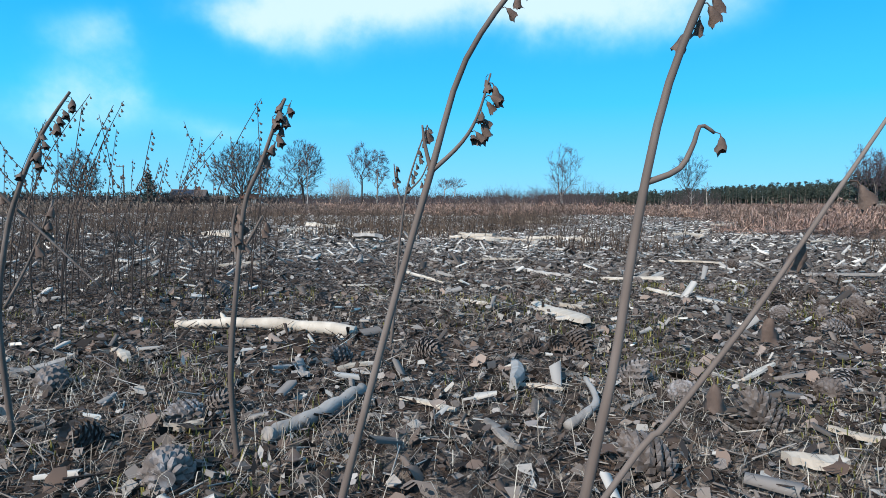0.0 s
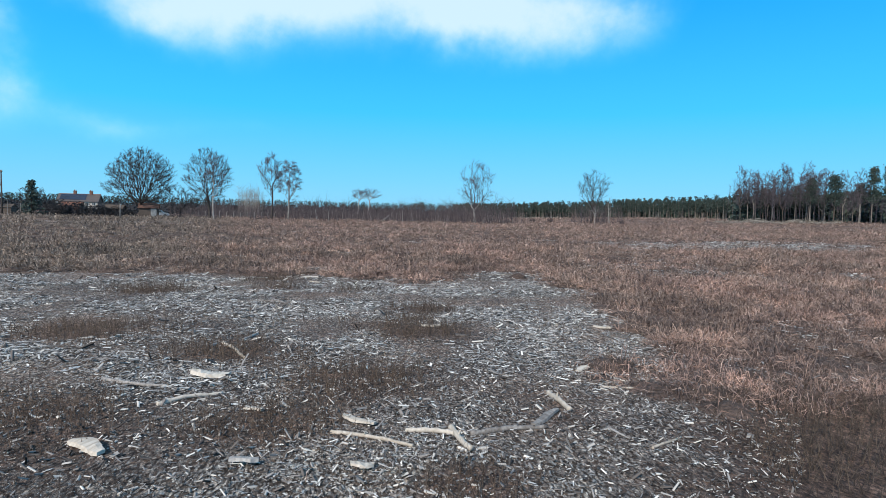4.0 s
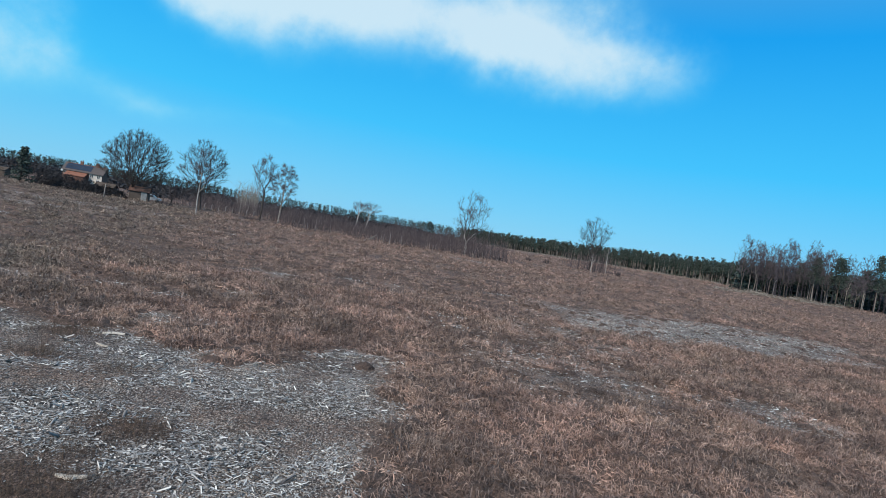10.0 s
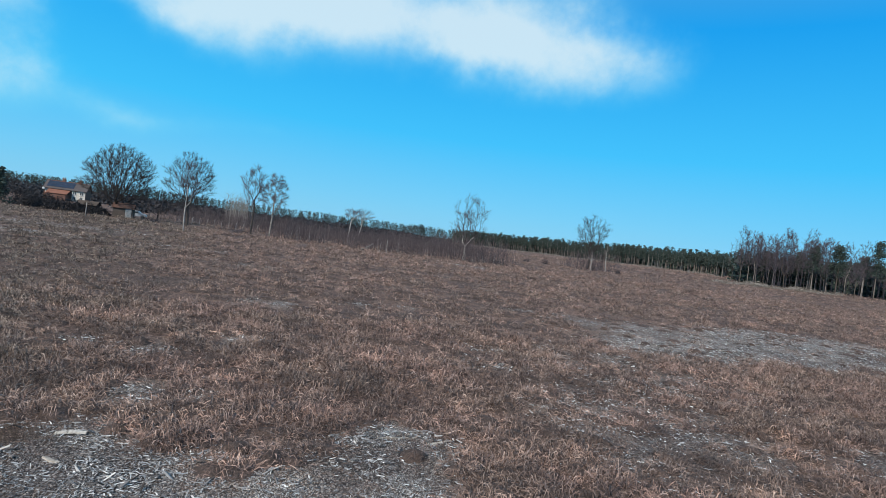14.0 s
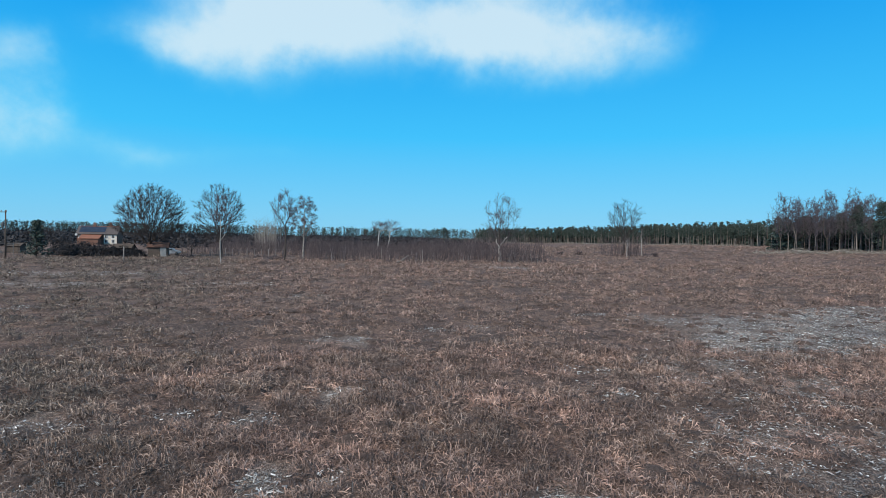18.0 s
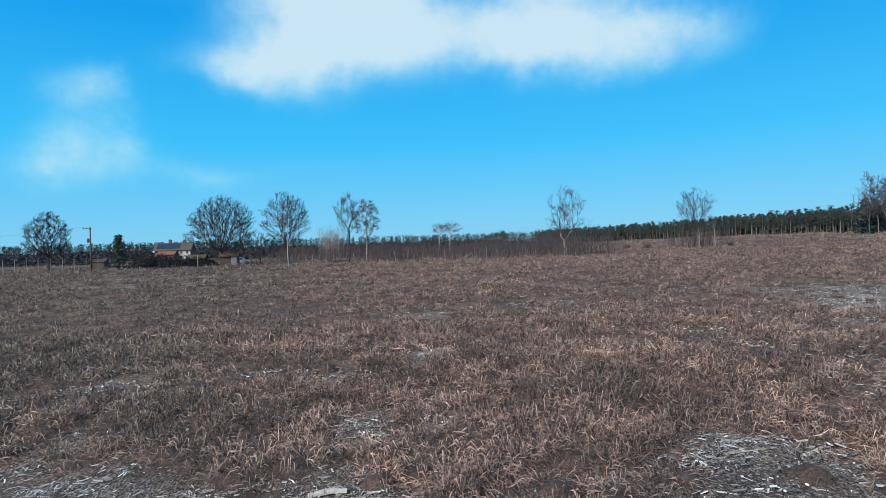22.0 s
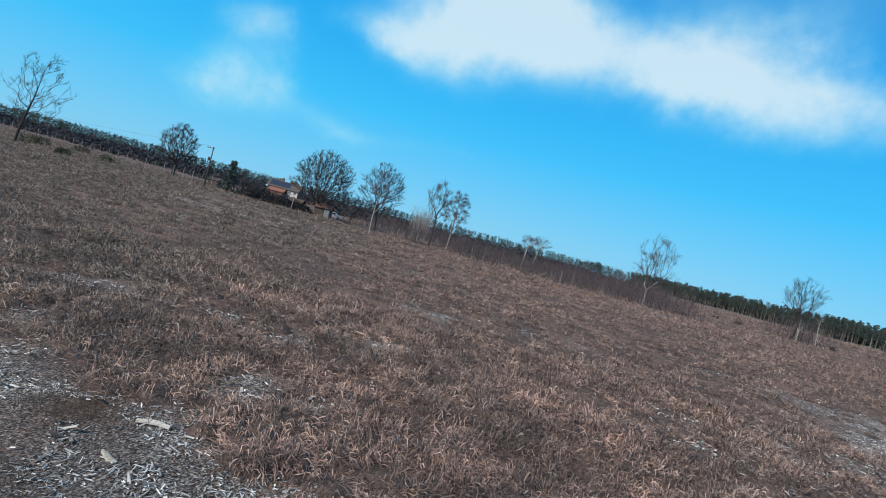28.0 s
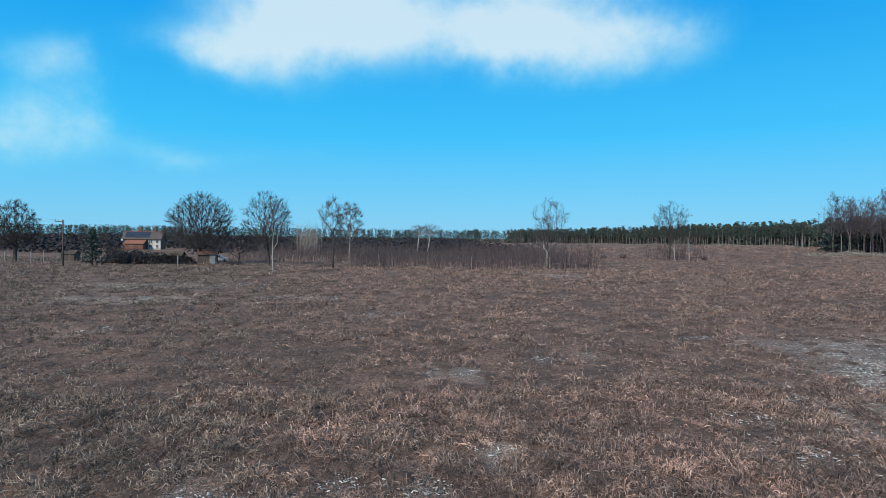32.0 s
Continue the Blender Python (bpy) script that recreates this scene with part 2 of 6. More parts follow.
def ground_build(nt, b):
    """Litter, soil and pale chips; the share of chips comes from the plan of the field."""
    at = nt.nodes.new("ShaderNodeAttribute")
    at.attribute_name = "chips"
    vor = nt.nodes.new("ShaderNodeTexVoronoi")
    vor.inputs["Scale"].default_value = 62.0
    c = nt.nodes.new("ShaderNodeTexCoord")
    mp = nt.nodes.new("ShaderNodeMapping")
    mp.inputs["Scale"].default_value = (1.0, 0.45, 1.0)
    nt.links.new(c.outputs["Object"], mp.inputs["Vector"])
    nt.links.new(mp.outputs[0], vor.inputs["Vector"])
    sepc = nt.nodes.new("ShaderNodeSeparateColor")
    nt.links.new(vor.outputs["Color"], sepc.inputs[0])
    frag = ramp_node(nt, sepc.outputs[0], [(0.0, (0.045, 0.036, 0.030)), (0.40, (0.12, 0.10, 0.087)), (0.65, (0.31, 0.29, 0.275)), (1.0, (0.66, 0.63, 0.59))])
    soil = ramp_node(nt, noise_node(nt, 9.0, 8.0, 0.65), [(0.3, (0.032, 0.022, 0.018)), (0.55, (0.15, 0.104, 0.086)), (0.75, (0.26, 0.185, 0.153))])
    thatch = ramp_node(nt, noise_node(nt, 4.0, 12.0, 0.8, stretch=(1.4, 1.0, 1)), [(0.38, (0.022, 0.015, 0.012)), (0.5, (0.125, 0.081, 0.065)), (0.62, (0.33, 0.225, 0.183))])
    base = mix_node(nt, 0.55, soil, thatch)
    col = mix_node(nt, at.outputs["Fac"], base, frag)
    wide = noise_node(nt, 0.06, 4.0)
    col = mix_node(nt, 0.5, col, ramp_node(nt, wide, [(0.3, (0.62, 0.66, 0.62)), (0.7, (1.35, 1.2, 1.08))]), "MULTIPLY")
    col = mix_node(nt, 1.0, col, ramp_node(nt, noise_node(nt, 0.39, 4.0), [(0.38, (0.75, 0.75, 0.77)), (0.5, (1.0, 1.0, 1.0)), (0.62, (1.3, 1.25, 1.2))]), "MULTIPLY")
    col = mix_node(nt, 1.0, col, ramp_node(nt, noise_node(nt, 34.0, 3.0, 0.7, stretch=(1.0, 0.6, 1.0)), [(0.36, (0.35, 0.35, 0.36)), (0.5, (1.0, 1.0, 1.0)), (0.64, (2.0, 1.9, 1.8))]), "MULTIPLY")
    nt.links.new(col, b.inputs["Base Color"])
    bump_node(nt, b, noise_node(nt, 3.2, 10.0, 0.72), 1.0, 0.22)


M = {
    "ground": material("ground_litter", ground_build, 0.95),
    "grass": by_island([(0.0, (0.16, 0.100, 0.080)), (0.40, (0.30, 0.196, 0.160)), (0.85, (0.40, 0.272, 0.226)), (1.0, (0.50, 0.37, 0.31))],
                       [(0.0, (0.070, 0.057, 0.046)), (0.5, (0.165, 0.136, 0.110)), (1.0, (0.33, 0.285, 0.24))], 0.28, 0.85, name="dead_bracken", clump=1.3, west=True),
    # thatch with the shade inside the tussocks painted into its colour
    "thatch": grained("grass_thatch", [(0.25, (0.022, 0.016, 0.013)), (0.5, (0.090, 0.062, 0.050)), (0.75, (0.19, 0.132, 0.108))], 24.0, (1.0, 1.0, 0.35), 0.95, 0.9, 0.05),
    "short": by_island([(0.0, (0.12, 0.097, 0.078)), (0.4, (0.24, 0.203, 0.165)), (0.8, (0.38, 0.34, 0.29)), (1.0, (0.52, 0.49, 0.42))], name="bleached_grass"),
    "moss": by_island([(0.0, (0.07, 0.08, 0.02)), (0.6, (0.14, 0.13, 0.035)), (1.0, (0.22, 0.19, 0.06))], name="moss"),
    "heath": by_island([(0.0, (0.030, 0.022, 0.018)), (0.6, (0.075, 0.054, 0.042)), (1.0, (0.14, 0.105, 0.08))], name="heather_twig"),
    "chip": by_island([(0.0, (0.045, 0.037, 0.033)), (0.42, (0.135, 0.117, 0.107)), (0.70, (0.255, 0.24, 0.23)), (0.88, (0.45, 0.425, 0.395)), (1.0, (0.72, 0.68, 0.62))], name="wood_chips"),
    "sliver": by_island([(0.0, (0.07, 0.06, 0.055)), (0.30, (0.17, 0.152, 0.14)), (0.60, (0.34, 0.325, 0.31)), (0.85, (0.54, 0.52, 0.49)), (1.0, (0.78, 0.75, 0.70))], name="wood_slivers"),
    "litter": by_island([(0.0, (0.018, 0.013, 0.011)), (0.35, (0.060, 0.045, 0.038)), (0.65, (0.125, 0.098, 0.085)), (0.88, (0.22, 0.195, 0.18)), (1.0, (0.48, 0.45, 0.41))], name="forest_litter"),
    "scale": by_island([(0.0, (0.05, 0.04, 0.038)), (0.4, (0.13, 0.108, 0.10)), (0.75, (0.23, 0.21, 0.205)), (1.0, (0.40, 0.375, 0.35))], name="cone_scale_flake"),
    "leaf": by_island([(0.0, (0.085, 0.058, 0.047)), (0.5, (0.17, 0.125, 0.103)), (1.0, (0.30, 0.235, 0.20))], name="dead_leaf"),
    "palewood": grained("barkless_wood", [(0.2, (0.20, 0.16, 0.12)), (0.5, (0.43, 0.375, 0.315)), (0.8, (0.60, 0.545, 0.475))], 30, (1, 0.12, 1), 0.75, 0.25, 0.004, 0.25),
    "greywood": grained("weathered_wood", [(0.2, (0.10, 0.085, 0.075)), (0.5, (0.26, 0.24, 0.225)), (0.85, (0.44, 0.42, 0.40))], 30, (1, 0.12, 1), 0.8, 0.4, 0.004, 0.3),
    "cone": grained("cone_scale", [(0.2, (0.045, 0.030, 0.022)), (0.55, (0.16, 0.135, 0.125)), (0.85, (0.35, 0.335, 0.34))], 60, None, 0.8, 0.2, 0.002, 0.3),
    "stem": grained("dry_stem", [(0.2, (0.055, 0.042, 0.036)), (0.55, (0.145, 0.115, 0.10)), (0.85, (0.27, 0.235, 0.215))], 80, (1, 1, 0.2), 0.7, 0.2, 0.001),
    "darkstem": grained("dark_stem", [(0.2, (0.025, 0.019, 0.017)), (0.55, (0.062, 0.047, 0.041)), (0.85, (0.13, 0.105, 0.095))], 80, (1, 1, 0.2), 0.8, 0.2, 0.001),
    "pod": grained("seed_pod", [(0.2, (0.045, 0.031, 0.026)), (0.55, (0.105, 0.075, 0.062)), (0.85, (0.20, 0.15, 0.125))], 120, None, 0.8, 0.3, 0.001),
    "bark": grained("dark_bark", [(0.25, (0.025, 0.020, 0.018)), (0.55, (0.060, 0.050, 0.045)), (0.8, (0.11, 0.095, 0.085))], 3.0, (1, 1, 0.25), 0.9, 0.6, 0.04),
    "birch": grained("birch_bark", [(0.3, (0.08, 0.07, 0.06)), (0.45, (0.30, 0.275, 0.25)), (0.75, (0.52, 0.50, 0.47))], 2.5, (0.4, 0.4, 2.0), 0.8, 0.2, 0.01, 0.2),
    "twig": by_island([(0.0, (0.018, 0.015, 0.015)), (1.0, (0.048, 0.040, 0.039))], name="bare_twig"),
    "birchtwig": by_island([(0.0, (0.048, 0.040, 0.047)), (1.0, (0.112, 0.096, 0.108))], name="birch_twig"),
    "scrub": by_island([(0.0, (0.036, 0.028, 0.031)), (0.8, (0.080, 0.062, 0.066)), (1.0, (0.16, 0.135, 0.13))], name="scrub_twig"),
    "scrubpale": by_island([(0.0, (0.10, 0.09, 0.08)), (1.0, (0.28, 0.26, 0.24))], name="sapling_bark"),
    # needle green, lifted and blued so the colour carries some distance haze
    "pine": by_island([(0.0, (0.034, 0.050, 0.045)), (0.6, (0.047, 0.069, 0.060)), (1.0, (0.068, 0.092, 0.078))], [(0.0, (0.025, 0.034, 0.026)), (1.0, (0.080, 0.095, 0.070))], 0.05, 0.5, name="pine_needles"),
    "pinetrunk": grained("pine_trunk", [(0.25, (0.085, 0.068, 0.058)), (0.55, (0.19, 0.165, 0.145)), (0.8, (0.30, 0.275, 0.25))], 1.0, (1, 1, 0.3), 0.9, 0.4, 0.05, 0.5),
    "hedge": by_island([(0.0, (0.020, 0.021, 0.025)), (0.6, (0.034, 0.034, 0.038)), (1.0, (0.054, 0.051, 0.053))], name="hedge_twigs"),
    "gorse": by_island([(0.0, (0.03, 0.035, 0.018)), (0.7, (0.075, 0.08, 0.04)), (1.0, (0.14, 0.13, 0.07))], name="gorse_leaf"),
    "brick": grained("red_brick", [(0.3, (0.11, 0.055, 0.04)), (0.6, (0.19, 0.105, 0.08)), (0.8, (0.27, 0.17, 0.13))], 4.0, (1, 1, 3), 0.9, 0.3, 0.01),
    "render": grained("cream_render", [(0.25, (0.48, 0.42, 0.35)), (0.7, (0.66, 0.60, 0.52))], 2.0, None, 0.9, 0.1, 0.01),
    "slate": grained("roof_tile", [(0.25, (0.060, 0.050, 0.048)), (0.7, (0.115, 0.097, 0.092))], 5.0, (1, 3, 1), 0.85, 0.4, 0.02),
    "redtile": grained("red_roof_tile", [(0.25, (0.17, 0.065, 0.042)), (0.7, (0.28, 0.13, 0.085))], 5.0, (1, 3, 1), 0.8, 0.4, 0.02),
    "solar": grained("solar_glass", [(0.2, (0.02, 0.03, 0.05)), (0.8, (0.04, 0.055, 0.085))], 0.6, None, 0.2, 0.0),
    "white": grained("white_paint", [(0.2, (0.62, 0.62, 0.60)), (0.8, (0.80, 0.80, 0.78))], 3.0, None, 0.5, 0.0),
    "carpaint": grained("car_paint", [(0.2, (0.34, 0.35, 0.36)), (0.8, (0.46, 0.47, 0.48))], 3.0, None, 0.35, 0.0),
    "glass": grained("window_glass", [(0.2, (0.03, 0.035, 0.04)), (0.8, (0.06, 0.07, 0.08))], 0.7, None, 0.08, 0.0),
    "rust": grained("rusted_sheet", [(0.25, (0.06, 0.033, 0.026)), (0.5, (0.115, 0.062, 0.046)), (0.8, (0.17, 0.12, 0.10))], 2.0, None, 0.8, 0.3, 0.01),
    "timber": grained("tarred_timber", [(0.25, (0.045, 0.036, 0.03)), (0.7, (0.12, 0.095, 0.08))], 6.0, (4, 4, 0.4), 0.9, 0.3, 0.01),
    "concrete": grained("concrete_post", [(0.25, (0.24, 0.23, 0.215)), (0.7, (0.42, 0.41, 0.385))], 5.0, None, 0.9, 0.2, 0.01, 0.3),
    "metal": grained("dark_steel", [(0.2, (0.05, 0.055, 0.06)), (0.8, (0.13, 0.135, 0.14))], 4.0, None, 0.5, 0.0),
    "brash": by_island([(0.0, (0.10, 0.085, 0.07)), (0.5, (0.22, 0.195, 0.165)), (1.0, (0.42, 0.38, 0.33))], name="brash_stick"),
    "tyre": grained("tyre_rubber", [(0.2, (0.02, 0.02, 0.02)), (0.8, (0.04, 0.04, 0.04))], 8.0, None, 0.8, 0.0),
}


# ---- mesh helpers ----
RNG = np.random.default_rng(7)


def mesh_arrays(name, V, F, mat, smooth=False):
    """A mesh from arrays of corners and of faces that all have as many corners."""
    V, F = np.asarray(V, np.float32), np.asarray(F, np.int32)
    me = bpy.data.meshes.new(name)
    me.vertices.add(len(V))
    me.vertices.foreach_set("co", V.ravel())
    k = F.shape[1]
    me.loops.add(F.size)
    me.loops.foreach_set("vertex_index", F.ravel())
    me.polygons.add(len(F))
    me.polygons.foreach_set("loop_start", np.arange(0, F.size, k, dtype=np.int32))
    me.polygons.foreach_set("loop_total", np.full(len(F), k, np.int32))
    if smooth:
        me.polygons.foreach_set("use_smooth", np.ones(len(F), bool))
    me.update()
    me.validate()
    me.materials.append(mat)
    return me


def mesh_bm(name, bm, mat, smooth=False):
    me = bpy.data.meshes.new(name)
    bm.to_mesh(me)
    bm.free()
    if smooth:
        me.polygons.foreach_set("use_smooth", np.ones(len(me.polygons), bool))
    me.materials.append(mat)
    return me


def part(name, me, parent, label="", m=None):
    ob = new(name, me)
    ob.parent = parent
    if m is not None:
        ob.matrix_local = m
    if label:
        tagged(ob, label)
    return ob


def thing(name, label, category, m=None, group="", kind="", data=None):
    ob = new(name, data)
    if m is not None:
        ob.matrix_world = m
    return tagged(ob, label, category, group, kind)


def box_bm(*boxes):
    """Boxes given as (x0, y0, z0, x1, y1, z1), with slightly broken edges."""
    bm = bmesh.new()
    for x0, y0, z0, x1, y1, z1 in boxes:
        r = bmesh.ops.create_cube(bm, size=1.0, matrix=Matrix.LocRotScale(((x0 + x1) / 2, (y0 + y1) / 2, (z0 + z1) / 2), None, (x1 - x0, y1 - y0, z1 - z0)))
        es = {e for v in r["verts"] for e in v.link_edges}
        bmesh.ops.bevel(bm, geom=list(es), offset=0.06 * min(x1 - x0, y1 - y0, z1 - z0), segments=1, affect="EDGES")
    return bm


def frames_along(D):
    """Two vectors across each direction."""
    D = D / np.maximum(np.linalg.norm(D, axis=1, keepdims=True), 1e-9)
    up = np.where(np.abs(D[:, 2:3]) > 0.9, [[1.0, 0, 0]], [[0, 0, 1.0]])
    a = np.cross(D, up)
    a /= np.maximum(np.linalg.norm(a, axis=1, keepdims=True), 1e-9)
    return a, np.cross(D, a)


def tubes(P0, P1, R0, R1, sides=4):
    """One open tapered tube for each segment."""
    P0, P1 = np.asarray(P0, float), np.asarray(P1, float)
    n = len(P0)
    a, b = frames_along(P1 - P0)
    ang = np.arange(sides) * 2 * np.pi / sides
    ring = np.cos(ang)[None, :, None] * a[:, None] + np.sin(ang)[None, :, None] * b[:, None]
    V = np.concatenate([P0[:, None] + ring * np.asarray(R0)[:, None, None], P1[:, None] + ring * np.asarray(R1)[:, None, None]], 1).reshape(-1, 3)
    k = np.arange(sides)
    f = np.stack([k, (k + 1) % sides, (k + 1) % sides + sides, k + sides], 1)
    F = (np.arange(n) * 2 * sides)[:, None, None] + f[None]
    return V, F.reshape(-1, 4)


def spikes(P0, P1, R0):
    """One three-sided needle, drawn to a point, for each segment."""
    P0, P1 = np.asarray(P0, float), np.asarray(P1, float)
    a, b = frames_along(P1 - P0)
    r = np.asarray(R0)[:, None]
    V = np.stack([P0 + a * r, P0 + (-0.5 * a + 0.87 * b) * r, P0 + (-0.5 * a - 0.87 * b) * r, P1], 1).reshape(-1, 3)
    f = np.array([[0, 1, 3], [1, 2, 3], [2, 0, 3]])
    return V, ((np.arange(len(P0)) * 4)[:, None, None] + f[None]).reshape(-1, 3)


def pipe(points, radii, sides=8, cap=True):
    """One bent, tapered rod through points."""
    P, R = np.asarray(points, float), np.asarray(radii, float)
    D = np.gradient(P, axis=0)
    a, b = frames_along(D)
    for i in range(1, len(P)):
        if a[i] @ a[i - 1] < 0:
            a[i], b[i] = -a[i], -b[i]
    ang = np.arange(sides) * 2 * np.pi / sides
    V = (P[:, None] + (np.cos(ang)[None, :, None] * a[:, None] + np.sin(ang)[None, :, None] * b[:, None]) * R[:, None, None]).reshape(-1, 3)
    k = np.arange(sides)
    f = np.stack([k, (k + 1) % sides, (k + 1) % sides + sides, k + sides], 1)
    F = ((np.arange(len(P) - 1) * sides)[:, None, None] + f[None]).reshape(-1, 4)
    if cap:
        n = len(V)
        V = np.concatenate([V, [P[0], P[-1]]])
        last = (len(P) - 1) * sides
        F = np.concatenate([F, np.stack([(k + 1) % sides, k, np.full(sides, n), np.full(sides, n)], 1)[:, [0, 1, 2, 2]],
                            np.stack([k + last, (k + 1) % sides + last, np.full(sides, n + 1), np.full(sides, n + 1)], 1)[:, [0, 1, 2, 2]]])
    return V, F


def pipe_mesh(name, points, radii, mat, sides=8, smooth=True):
    V, F = pipe(points, radii, sides)
    bm = bmesh.new()
    vs = [bm.verts.new(v) for v in V]
    for f in F:
        q = list(dict.fromkeys(int(i) for i in f))
        try:
            bm.faces.new([vs[i] for i in q])
        except ValueError:
            pass
    return mesh_bm(name, bm, mat, smooth)


def bezier_through(pts, n=24):
    """A smooth run of points through the given ones."""
    P = np.asarray(pts, float)
    t = np.linspace(0, len(P) - 1, n)
    out = []
    for x in t:
        i = min(int(x), len(P) - 2)
        u = x - i
        p0, p1, p2, p3 = P[max(i - 1, 0)], P[i], P[i + 1], P[min(i + 2, len(P) - 1)]
        out.append(0.5 * ((2 * p1) + (p2 - p0) * u + (2 * p0 - 5 * p1 + 4 * p2 - p3) * u * u + (3 * p1 - p0 - 3 * p2 + p3) * u ** 3))
    return np.array(out)


# ---- the plan of the field ----
WAVES = [(RNG.uniform(0, 6.3), RNG.uniform(0, 6.3)) for _ in range(24)]


def wobble(x, y, scale):
    """Smooth noise of about -1 to 1."""
    s = 0.0
    for i, (a, p) in enumerate(WAVES[:12]):
        f = (0.6 + 0.25 * i) / scale
        s = s + np.sin((x * np.cos(a) + y * np.sin(a)) * f * 2.1 + p + 1.7 * np.sin((x * np.sin(a) - y * np.cos(a)) * f * 0.9 + p * 2)) / (1 + 0.35 * i)
    return s / 2.6


# outer patches: centre x, y, half widths, share of chips
PATCHES = ((4.5, 16.3, 1.35, 0.95, 1.0), (27.0, 35.5, 10.5, 5.2, 0.82), (36.0, 41.5, 8.0, 4.0, 0.75), (20.0, 31.0, 4.5, 3.0, 0.7), (14.5, 26.0, 4.0, 4.6, 0.45), (11.3, 19.0, 3.0, 4.0, 0.5),
           (16.6, 16.6, 2.0, 1.5, 0.8), (8.0, 8.0, 1.3, 0.9, 0.45), (5.8, 6.0, 1.2, 1.2, 0.4), (9.2, 18.4, 1.0, 0.8, 0.6), (-26.0, 60.0, 6.0, 3.0, 0.6), (-12.0, 61.5, 4.2, 2.4, 0.6), (-4.0, 51.3, 2.0, 1.0, 0.45),
           (-30.0, 74.0, 12.0, 3.0, 0.5), (20.7, 95.5, 4.0, 4.0, 0.7))
# small bare spots in the grass
SPOTS = ((-0.85, 18.1, 0.6, 0.7, 0.95), (-0.45, 32.8, 1.3, 0.9, 0.9), (0.3, 24.0, 0.8, 0.5, 0.8), (-2.0, 21.8, 0.8, 0.5, 0.7), (-3.6, 22.1, 0.9, 0.5, 0.6), (-6.6, 21.2, 1.3, 0.7, 0.65), (8.1, 23.8, 1.0, 1.0, 0.5),
         (14.5, 41.0, 1.3, 0.6, 0.7), (4.0, 35.2, 1.2, 0.7, 0.5), (6.6, 36.4, 1.0, 0.5, 0.6), (-4.6, 18.6, 1.4, 0.5, 0.5), (0.4, 18.3, 0.5, 0.4, 0.6), (-20.8, 43.8, 2.2, 1.2, 0.6), (8.6, 26.6, 1.1, 0.9, 0.5))
PATCHES = PATCHES + SPOTS


def cleared(x, y):
    """How far inside the edge of the large bare clearing a spot lies, in metres."""
    east = np.interp(y, [0, 2, 4, 6, 8, 10, 13, 16], [2.4, 2.5, 3.0, 3.8, 4.6, 5.1, 5.5, 5.4])
    return np.minimum(np.minimum(np.interp(x, [-9, -4, -1.5, -0.5, 0.3, 2.0, 3.3, 4.5, 5.4], [16.9, 16.6, 16.5, 16.0, 15.3, 15.0, 15.2, 15.6, 15.7]) - y, east - x), x + 9.5)


# dark heather: centre x, y, half widths
HEATH = ((0.35, 5.9, 1.0, 0.8), (1.2, 8.6, 0.8, 0.5), (1.2, 9.3, 0.5, 0.4), (-0.6, 4.7, 0.9, 0.6), (-1.3, 7.2, 0.9, 0.6), (1.2, 8.1, 0.8, 0.5), (-2.6, 5.0, 1.1, 0.8), (1.5, 10.2, 0.75, 0.5), (3.8, 3.7, 0.9, 0.8), (1.0, 3.5, 0.45, 0.3), (-3.4, 8.6, 1.3, 0.8),
         (-1.5, 13.4, 0.7, 0.4), (-3.2, 3.0, 1.2, 0.8), (3.4, 6.2, 0.5, 0.4), (4.7, 4.6, 1.0, 0.9), (0.3, 12.9, 0.5, 0.35), (-4.2, 13.0, 1.0, 0.8), (-1.9, 15.4, 0.9, 0.5), (2.4, 2.6, 0.5, 0.4))


def chipness(x, y):
    """The share of the ground that is bare chips, 0 to 1."""
    x, y = np.asarray(x, float), np.asarray(y, float)
    best = np.clip(0.5 + cleared(x, y) / 0.9 + wobble(x, y, 1.1) * 0.55 + wobble(x + 40, y, 0.4) * 0.25, 0, 1)
    w = wobble(x, y, 1.6) * 0.22 + wobble(x + 40, y, 0.5) * 0.10
    for cx, cy, rx, ry, s in PATCHES:
        r = np.sqrt(((x - cx) / rx) ** 2 + ((y - cy) / ry) ** 2) + w
        best = np.maximum(best, s * np.clip((1.12 - r) / 0.24, 0, 1))
    thin = np.clip(wobble(x - 9, y + 5, 2.5) * 0.6 - 0.45, 0, 0.4)
    return np.clip(np.maximum(best, thin), 0, 1)


def heathness(x, y):
    x, y = np.asarray(x, float), np.asarray(y, float)
    best = np.zeros_like(x)
    w = wobble(x + 13, y - 7, 0.5) * 0.25
    for cx, cy, rx, ry in HEATH:
        best = np.maximum(best, np.clip((1.25 - np.sqrt(((x - cx) / rx) ** 2 + ((y - cy) / ry) ** 2) - w) / 0.85, 0, 1))
    return best


def smooth(a, b, v):
    t = np.clip((v - a) / (b - a), 0, 1)
    return t * t * (3 - 2 * t)


def height(x, y):
    """The lie of the land: nearly level, hummocky, rising a little towards the woods on the east."""
    x, y = np.asarray(x, float), np.asarray(y, float)
    d = np.hypot(x, y)
    near = 0.012 * wobble(x, y, 0.35) + 0.02 * wobble(x + 3, y, 1.1) * smooth(1.5, 6, d)
    mid = 0.10 * wobble(x, y, 6.0) * smooth(6, 25, d) * (1 - 0.6 * smooth(90, 130, d))
    rise = 2.2 * smooth(150, 300, d) * smooth(0.15, 0.6, x / np.maximum(y, 1.0))
    return near + mid + rise - 0.012 * wobble(0.0, 0.0, 0.35)


def on_ground(x, y, z=0.0):
    return (x, y, float(height(x, y)) + z)


